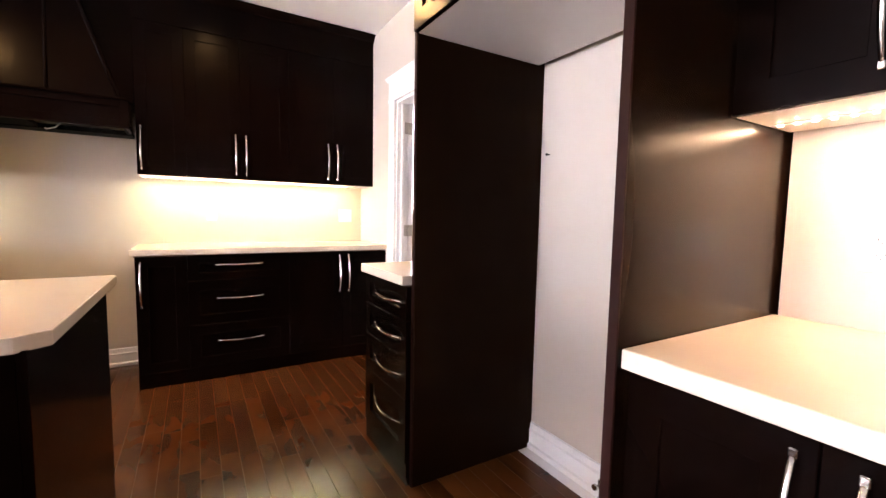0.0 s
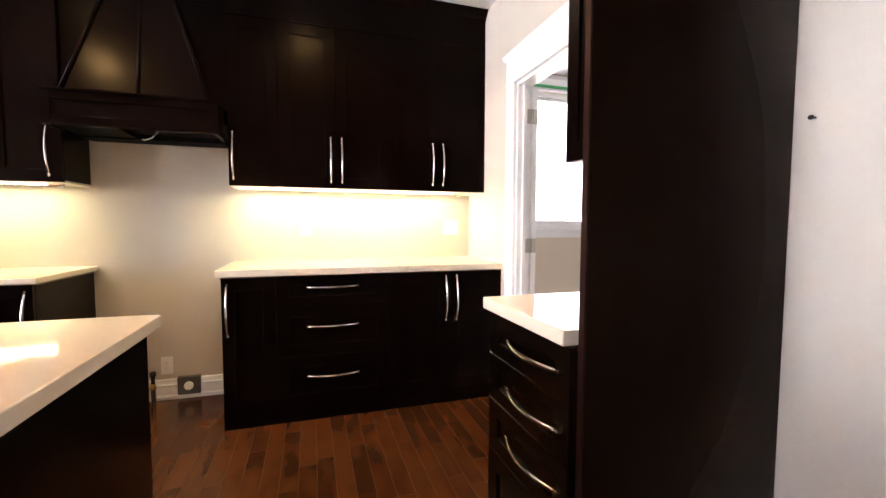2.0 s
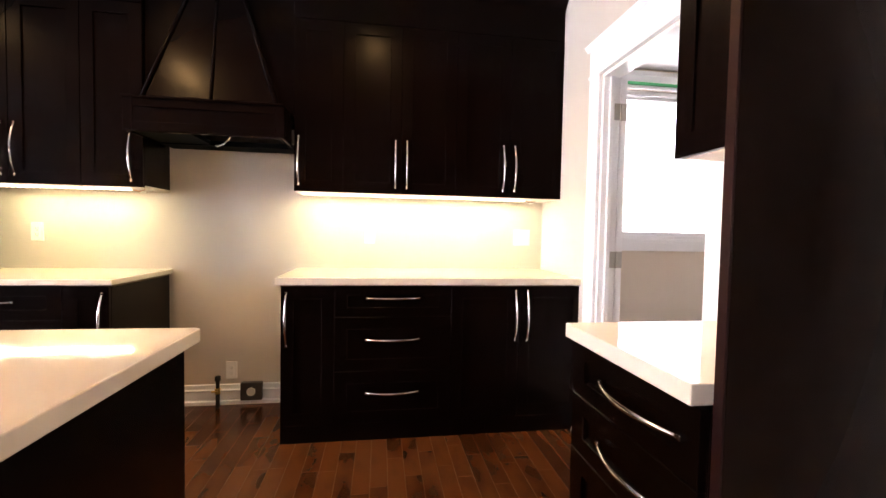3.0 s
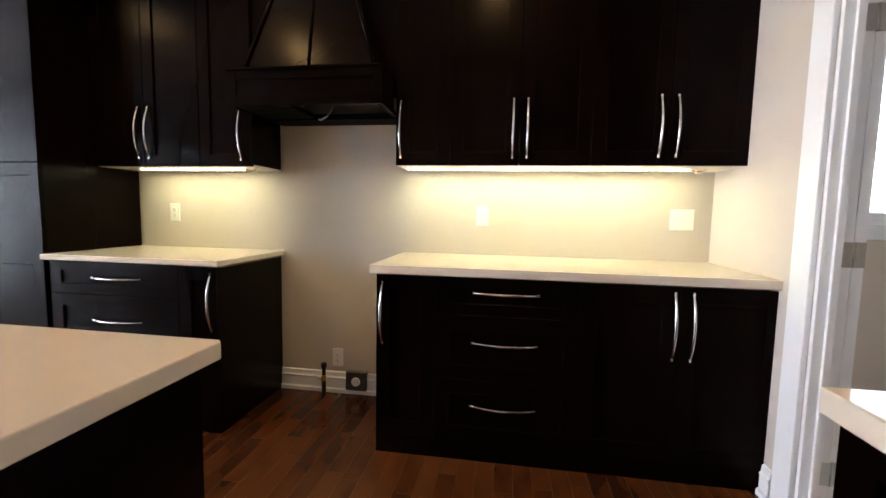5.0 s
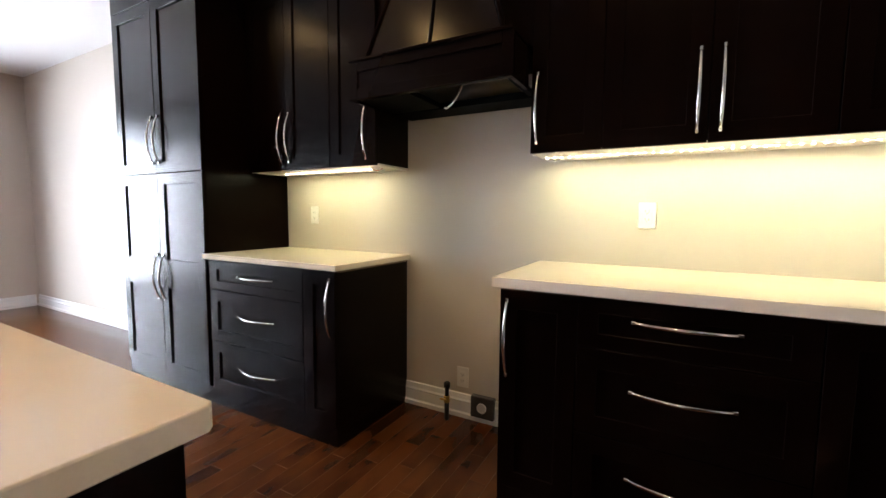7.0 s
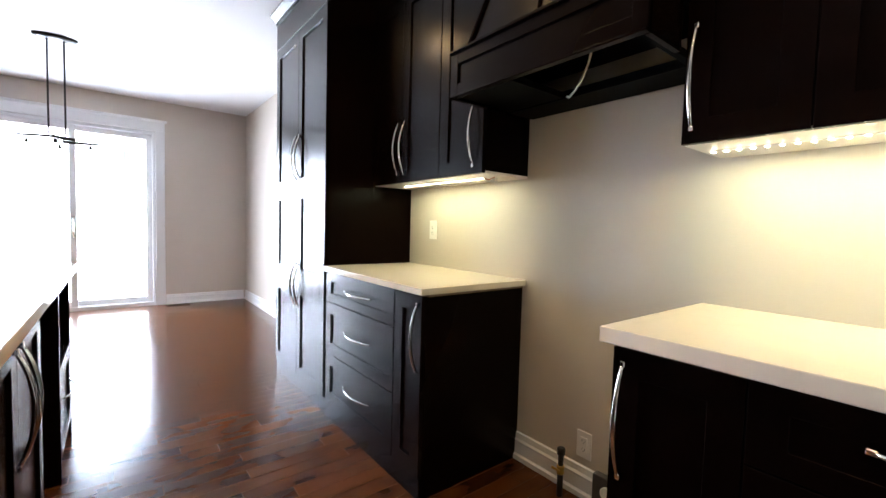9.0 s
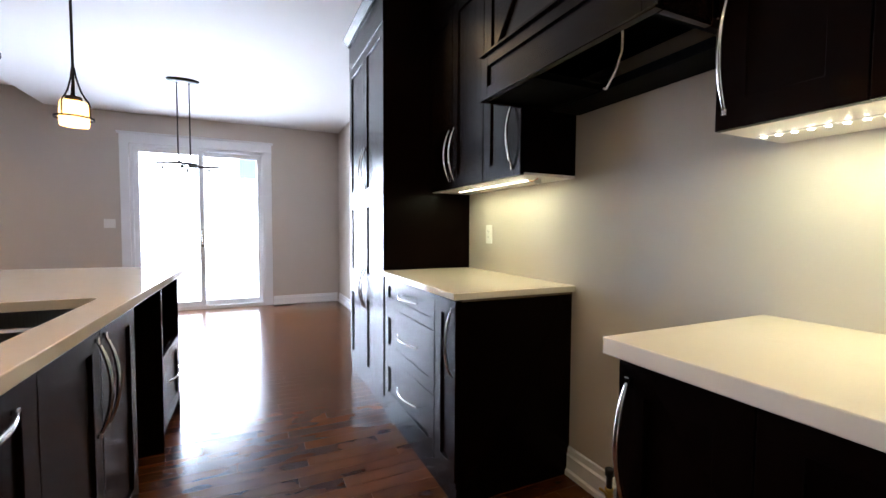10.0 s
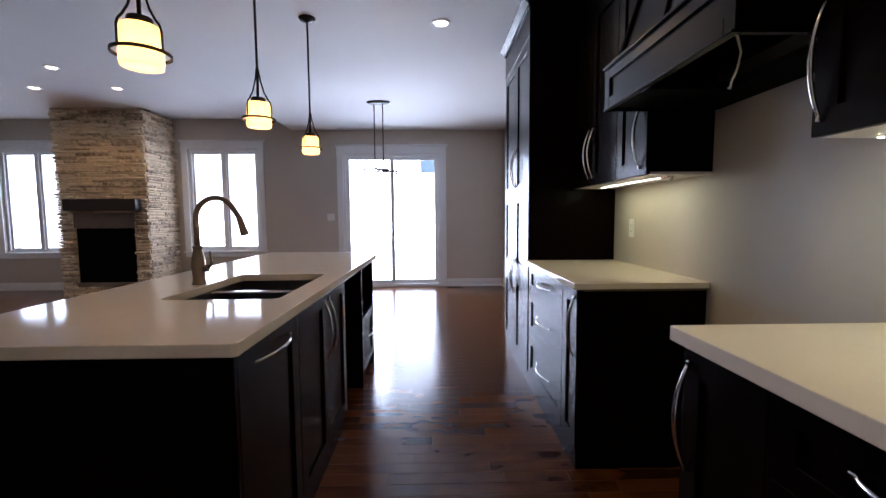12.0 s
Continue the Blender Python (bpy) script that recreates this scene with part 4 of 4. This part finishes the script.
def faucet():
    ob = thing("kitchen_faucet", pose(-0.212, 5.617, CT1 - 0.009, 0, 0, 0), "brushed bronze-nickel gooseneck faucet with a pull-down head", "faucet")
    part("body", lathe(bmesh.new(), [(0.030, 0), (0.031, 0.006), (0.028, 0.014), (0.026, 0.03), (0.031, 0.085), (0.029, 0.115), (0.018, 0.162), (0.022, 0.168), (0.022, 0.177), (0.014, 0.182)], n=24), FAUCET, ob)
    pts = [(0, 0, 0.178), (0, 0, 0.24), (0, 0, 0.31)]
    pts += [(0, 0.092 - 0.092 * math.cos(a), 0.31 + 0.092 * math.sin(a)) for a in [math.pi * k / 12 for k in range(1, 11)]]
    pts.append((0, 0.195, 0.315))
    part("spout", tube(bmesh.new(), pts, 0.0125, 14), FAUCET, ob)
    head = lathe(bmesh.new(), [(0.012, 0), (0.014, -0.004), (0.015, -0.03), (0.018, -0.075), (0.020, -0.088), (0.015, -0.092)], n=18)
    bmesh.ops.transform(head, matrix=pose(0, 0.196, 0.316, 17, 0, 0), verts=head.verts)
    part("spray_head", head, FAUCET, ob)
    lever = tube(bmesh.new(), [(0, 0.02, 0.075), (0, 0.045, 0.075)], 0.017, 14)
    tube(lever, [(0, 0.045, 0.078), (0, 0.062, 0.098), (0, 0.056, 0.155)], lambda s: 0.008 - 0.003 * s, 10)
    part("lever", lever, FAUCET, ob)


faucet()


# ---- ceiling lights ----
def can_light(x, y, z):
    ob = thing("recessed_light", pose(x, y, z), "lit round recessed ceiling light with a white trim", "ceiling light", "recessed ceiling lights")
    part("trim_ring", ring(bmesh.new(), 0.062, 0.026, -0.003, 32, 0.007), TRIM, ob)
    part("lens", lathe(bmesh.new(), [(0.048, -0.004), (0.048, -0.0005)], n=28), CAN_LENS, ob)
    spot_lamp(x, y, z - 0.02)


for x, y, z in ((1.14, 6.88, CEIL), (-0.23, 6.88, CEIL), (-1.58, 6.79, CEIL), (-3.07, 2.525, CEIL_LIVING), (-3.797, 1.658, CEIL_LIVING), (-3.82, 2.678, CEIL_LIVING)):
    can_light(x, y, z)


def pendant(x, y):
    z0 = 1.702
    ob = thing("pendant_light", pose(x, y, CEIL), "lit amber glass pendant with a dark metal hoop and stem", "pendant light", "pendants over the island")
    s = z0 - CEIL
    part("canopy", lathe(bmesh.new(), [(0.062, -0.0005), (0.062, -0.006), (0.052, -0.018), (0.022, -0.026), (0.012, -0.034)], n=28), BLACK_METAL, ob)
    part("stem", tube(bmesh.new(), [(0, 0, -0.02), (0, 0, s + 0.145)], 0.0065, 10), BLACK_METAL, ob)
    for k in range(3):
        a = math.radians(90 + 120 * k)
        c, d = math.cos(a), math.sin(a)
        part("arm", tube(bmesh.new(), [(r * c, r * d, s + h) for r, h in ((0.005, 0.31), (0.014, 0.25), (0.032, 0.185), (0.050, 0.150), (0.062, 0.134), (0.067, 0.115), (0.068, 0.05), (0.080, 0.046))], 0.0042, 6), BLACK_METAL, ob)
    part("socket_cap", lathe(bmesh.new(), [(0.034, s + 0.132), (0.038, s + 0.142), (0.036, s + 0.156), (0.012, s + 0.162)], n=20), BLACK_METAL, ob)
    part("hoop", ring(bmesh.new(), 0.083, 0.005, s + 0.045, 40, 0.010), BLACK_METAL, ob)
    part("shade", lathe(bmesh.new(), [(0.050, s + 0.001), (0.060, s + 0.003), (0.063, s + 0.02), (0.063, s + 0.06), (0.059, s + 0.118), (0.054, s + 0.130), (0.030, s + 0.132)], n=36), SHADE, ob, "glowing amber glass cylinder")
    lamp = new("pendant_lamp", bpy.data.lights.new("pendant_lamp", "POINT"))
    lamp.data.energy, lamp.data.color, lamp.data.shadow_soft_size = PENDANT_WATTS, PENDANT_COLOR, 0.02
    lamp.matrix_world = pose(x, y, z0 + 0.055)


for px in (0.345, -0.558, -1.507):
    pendant(px, 5.785)


def chandelier():
    ob = thing("dining_chandelier", pose(-3.78, 6.013, CEIL), "slim dark bronze dining chandelier with curved arms", "chandelier")
    bm = lathe(bmesh.new(), [(0.15, -0.0005), (0.15, -0.012), (0.13, -0.022), (0.06, -0.026)], n=32)
    bmesh.ops.scale(bm, vec=(0.5, 1, 1), verts=bm.verts)
    part("canopy", bm, BLACK_METAL, ob)
    for dy in (-0.055, 0.055):
        part("rod", tube(bmesh.new(), [(0, dy, -0.02), (0, dy, -0.86)], 0.007, 8), BLACK_METAL, ob)
    part("arm", tube(bmesh.new(), [(0.03, -0.26 + 0.055 * k, -0.875 + 0.016 * math.sin(math.pi * k / 7)) for k in range(8)], lambda s: 0.009 + 0.008 * s, 8), BLACK_METAL, ob)
    part("arm", tube(bmesh.new(), [(-0.03, 0.03 + 0.05 * k, -0.888 + 0.012 * (k / 6) ** 2) for k in range(7)], lambda s: 0.017 - 0.008 * s, 8), BLACK_METAL, ob)
    part("arm", tube(bmesh.new(), [(-0.30 + 0.1 * k, 0.0, -0.88 - 0.01 * math.sin(math.pi * k / 6)) for k in range(7)], lambda s: 0.009 + 0.008 * math.sin(math.pi * s), 8), BLACK_METAL, ob)
    for x, y in ((0.03, -0.19), (-0.2, 0.0), (0.2, 0.0), (-0.03, 0.22)):
        part("lamp_cup", lathe(bmesh.new(), [(0.012, -0.935), (0.016, -0.915), (0.006, -0.900), (0.004, -0.884)], x, y, 12), BLACK_METAL, ob)


chandelier()


# ---- living room: fireplace ----
FX, FY0, FY1 = -4.78, 0.965, 2.327
MANTEL_BOX = (1.18, 2.25, 1.345, 1.521)
FIRE_BOX = (1.226, 2.092, 0.238, 1.079)
fire = thing("fireplace", pose(FX, FY0, 0, 0, 0, 90), "full-height stacked ledger stone fireplace with a black firebox", "fireplace")
FW, FD = FY1 - FY0, FX - WEST - 0.002
H = CEIL_LIVING - 0.003
b0, b1, b2, b3 = FIRE_BOX[0] - FY0, FIRE_BOX[1] - FY0, FIRE_BOX[2], FIRE_BOX[3]
part("core", boxes((0.02, 0.03, 0, b0, FD, H), (b1, 0.03, 0, FW - 0.02, FD, H), (b0, 0.03, 0, b1, FD, b2), (b0, 0.03, b3, b1, FD, H), (b0, 0.40, b2, b1, FD, b3)), STONE_SIDE, fire)
part("firebox", boxes((b0 + 0.001, 0.0, b2 + 0.001, b0 + 0.03, 0.39, b3 - 0.001), (b1 - 0.03, 0.0, b2 + 0.001, b1 - 0.001, 0.39, b3 - 0.001), (b0 + 0.03, 0.0, b3 - 0.03, b1 - 0.03, 0.39, b3 - 0.001),
                      (b0 + 0.03, 0.0, b2 + 0.001, b1 - 0.03, 0.39, b2 + 0.03), (b0 + 0.03, 0.33, b2 + 0.03, b1 - 0.03, 0.39, b3 - 0.03)), FIREBOX, fire, "black metal firebox")
part("lintel", boxes((b0 - 0.03, -0.012, b3 + 0.002, b1 + 0.03, 0.028, MANTEL_BOX[2] - 0.03), bevel=0.004), LINTEL, fire, "plain stone lintel over the firebox")
part("hearth_strip", boxes((b0 - 0.03, -0.012, b2 - 0.075, b1 + 0.03, 0.028, b2 - 0.002), bevel=0.004), LINTEL, fire, "plain stone strip under the firebox")
part("glass_front", boxes((b0 + 0.03, 0.012, b2 + 0.03, b1 - 0.03, 0.017, b3 - 0.03)), FIREBOX, fire, "dark unlit glass front")
mantel = thing("mantel_shelf", pose(FX, FY0, 0, 0, 0, 90), "dark stained wooden mantel beam on the stone fireplace", "mantel")
part("beam", boxes((MANTEL_BOX[0] - FY0, -0.17, MANTEL_BOX[2], MANTEL_BOX[1] - FY0, -0.022, MANTEL_BOX[3]), bevel=0.006), MANTEL, mantel)
part("cleat", boxes((MANTEL_BOX[0] - FY0 + 0.05, -0.0215, MANTEL_BOX[2] + 0.03, MANTEL_BOX[1] - FY0 - 0.05, 0.028, MANTEL_BOX[3] - 0.03)), MANTEL, mantel)


# ---- floor register ----
def floor_vent():
    ob = thing("floor_register", pose(-5.40, 7.07, 0), "dark metal floor register beside the patio door", "floor vent")
    part("frame", boxes((-0.055, -0.13, 0.0005, -0.042, 0.13, 0.005), (0.042, -0.13, 0.0005, 0.055, 0.13, 0.005), (-0.042, -0.13, 0.0005, 0.042, -0.117, 0.005), (-0.042, 0.117, 0.0005, 0.042, 0.13, 0.005)), BLACK_METAL, ob)
    for k in range(10):
        part("slat", boxes((-0.042, -0.108 + 0.0235 * k, 0.0005, 0.042, -0.098 + 0.0235 * k, 0.004)), BLACK_METAL, ob)


floor_vent()


# ---- outside ----
structure("ground", boxes((-300, -300, -0.6, 300, 300, -0.35)), SNOW, "pale bright ground outside reaching the horizon")


def neighbour():
    ob = thing("neighbour_house", pose(-22, 9.0, -0.35), "pale sided neighbouring house seen through the patio door", "house")
    part("wall", boxes((-8, -6, 0, 0, 6, 5.6)), SIDING, ob)
    part("roof", prism(bmesh.new(), [(-6.5, 5.6), (6.5, 5.6), (0, 9.0)], -8.4, 0.4), ROOFING, ob)
    for y in (-2.55, 0.9, 4.2):
        for z in (1.2, 4.0):
            win = part("window", boxes((0.0005, y - 0.6, z - 0.05, 0.04, y + 0.6, z + 1.25)), VINYL, ob)
            part("pane", boxes((0.041, y - 0.5, z + 0.05, 0.05, y + 0.5, z + 1.15)), BLUE_PANE, win)


neighbour()


# ---- fireplace stones ----
def stone_mesh(length, height, depth, seed):
    r = random.Random(seed)
    bm = bmesh.new()
    n = max(2, int(length / 0.045))
    cols = []
    for i in range(n + 1):
        x = length * i / n
        d = depth * (0.55 + 0.9 * r.random())
        e = 0.003 * r.random()
        cols.append([bm.verts.new(p) for p in ((x, 0, 0), (x, -d * 0.8, 0.003 + e), (x, -d, height * 0.5), (x, -d * 0.85, height - 0.003 - e), (x, 0, height))])
    for a, b in zip(cols, cols[1:]):
        for k in range(4):
            bm.faces.new((a[k], b[k], b[k + 1], a[k + 1]))
    bm.faces.new(cols[0]), bm.faces.new(cols[-1][::-1])
    bmesh.ops.recalc_face_normals(bm, faces=bm.faces)
    return bm


rs = random.Random(11)
LENGTHS = (0.14, 0.20, 0.27, 0.34, 0.42)
STONES = {(i, v): mesh_of("stone", stone_mesh(LENGTHS[i] - 0.002, 0.050, 0.022 + 0.014 * v, 10 * i + v), STONE_FRONT) for i in range(5) for v in range(4)}
side = bmesh.new()
z = 0.0
while z < H - 0.02:
    hgt = rs.choice((0.03, 0.038, 0.048, 0.056))
    hgt = min(hgt, H - z)
    x = 0.0
    while x < FW - 0.001:
        i, v = rs.randrange(5), rs.randrange(4)
        length = LENGTHS[i]
        if FW - x - length < 0.10:
            length = FW - x
        c0, c1 = b0 - 0.03, b1 + 0.03
        if b2 - 0.08 < z + hgt / 2 < MANTEL_BOX[2] - 0.03:
            if x < c0 - 0.001 and x + length > c0 - 0.06:
                length = c0 - x
            elif c0 - 0.001 <= x < c1 - 0.001:
                x = c1
                continue
        ob = new("stone", STONES[i, v])
        ob.parent = fire
        ob.matrix_basis = pose(x, 0.030, z) @ Matrix.Diagonal((length / LENGTHS[i], 1, (hgt - 0.002) / 0.050, 1))
        x += length
    for sx, turn in ((FW - 0.02, 90), (0.02, -90)):
        x = 0.0
        while x < FD - 0.001:
            length = min(rs.choice(LENGTHS), FD - x)
            if FD - x - length < 0.08:
                length = FD - x
            s = stone_mesh(length - 0.002, hgt - 0.002, 0.020 + 0.030 * rs.random(), rs.randrange(9999))
            y_at = 0.012 + x if turn == 90 else 0.012 + x + length
            bmesh.ops.transform(s, matrix=pose(sx, min(y_at, FD), z, 0, 0, turn), verts=s.verts)
            tmp = bpy.data.meshes.new("tmp")
            s.to_mesh(tmp)
            s.free()
            side.from_mesh(tmp)
            bpy.data.meshes.remove(tmp)
            x += length
    z += hgt
tagged(part("side_stonework", side, STONE_SIDE, fire, "stacked ledger stones on the sides"), kind="stuff")


# ---- floor planks ----
PITCH = 0.0826
floor_ob = bpy.data.objects["floor"]


def plank_points(x, y, w, length):
    g, b = 0.0003, 0.0013
    outer = [(x + g, y + g), (x + w - g, y + g), (x + w - g, y + length - g), (x + g, y + length - g)]
    inner = [(x + g + b, y + g + b), (x + w - g - b, y + g + b), (x + w - g - b, y + length - g - b), (x + g + b, y + length - g - b)]
    return [(a, c, -0.0119) for a, c in outer] + [(a, c, -0.0009) for a, c in outer] + [(a, c, 0.0) for a, c in inner]


PLANK_FACES = [(0, 1, 5, 4), (1, 2, 6, 5), (2, 3, 7, 6), (3, 0, 4, 7), (4, 5, 9, 8), (5, 6, 10, 9), (6, 7, 11, 10), (7, 4, 8, 11), (8, 9, 10, 11)]
PLANK_MESH = {}
rp = random.Random(5)
rest_v, rest_f = [], []
x = WEST
while x < EAST - 0.01:
    w = min(PITCH, EAST - x)
    y = SOUTH - 0.6 * rp.random()
    while y < NORTH - 0.001:
        length = rp.choice((0.30, 0.42, 0.55, 0.70, 0.85, 1.05))
        if NORTH - y - length < 0.15:
            length = NORTH - y
        ya = max(y, SOUTH)
        l2 = round(length - (ya - y), 4)
        if l2 > 0.02:
            if x > -2.45 and ya > 4.65:
                key = (round(w, 4), l2)
                if key not in PLANK_MESH:
                    me = bpy.data.meshes.new("plank")
                    me.from_pydata(plank_points(0, 0, w, l2), [], PLANK_FACES)
                    me.materials.append(PLANK)
                    me.materials.append(PLANK_EDGE)
                    for k in (4, 5, 6, 7):
                        me.polygons[k].material_index = 1
                    PLANK_MESH[key] = me
                ob = new("plank", PLANK_MESH[key])
                ob.parent, ob.location = floor_ob, (x, ya, 0)
            else:
                k = len(rest_v)
                rest_v += plank_points(x, ya, w, l2)
                rest_f += [tuple(k + i for i in f) for f in PLANK_FACES]
        y += length
    x += w
me = bpy.data.meshes.new("plank_field")
me.from_pydata(rest_v, [], rest_f)
me.materials.append(PLANK_REST)
me.materials.append(PLANK_EDGE)
for face in me.polygons:
    if 4 <= face.index % 9 <= 7:
        face.material_index = 1
field = new("plank_field", me)
field.parent = floor_ob
tagged(field, "dark stained maple strips", kind="stuff")
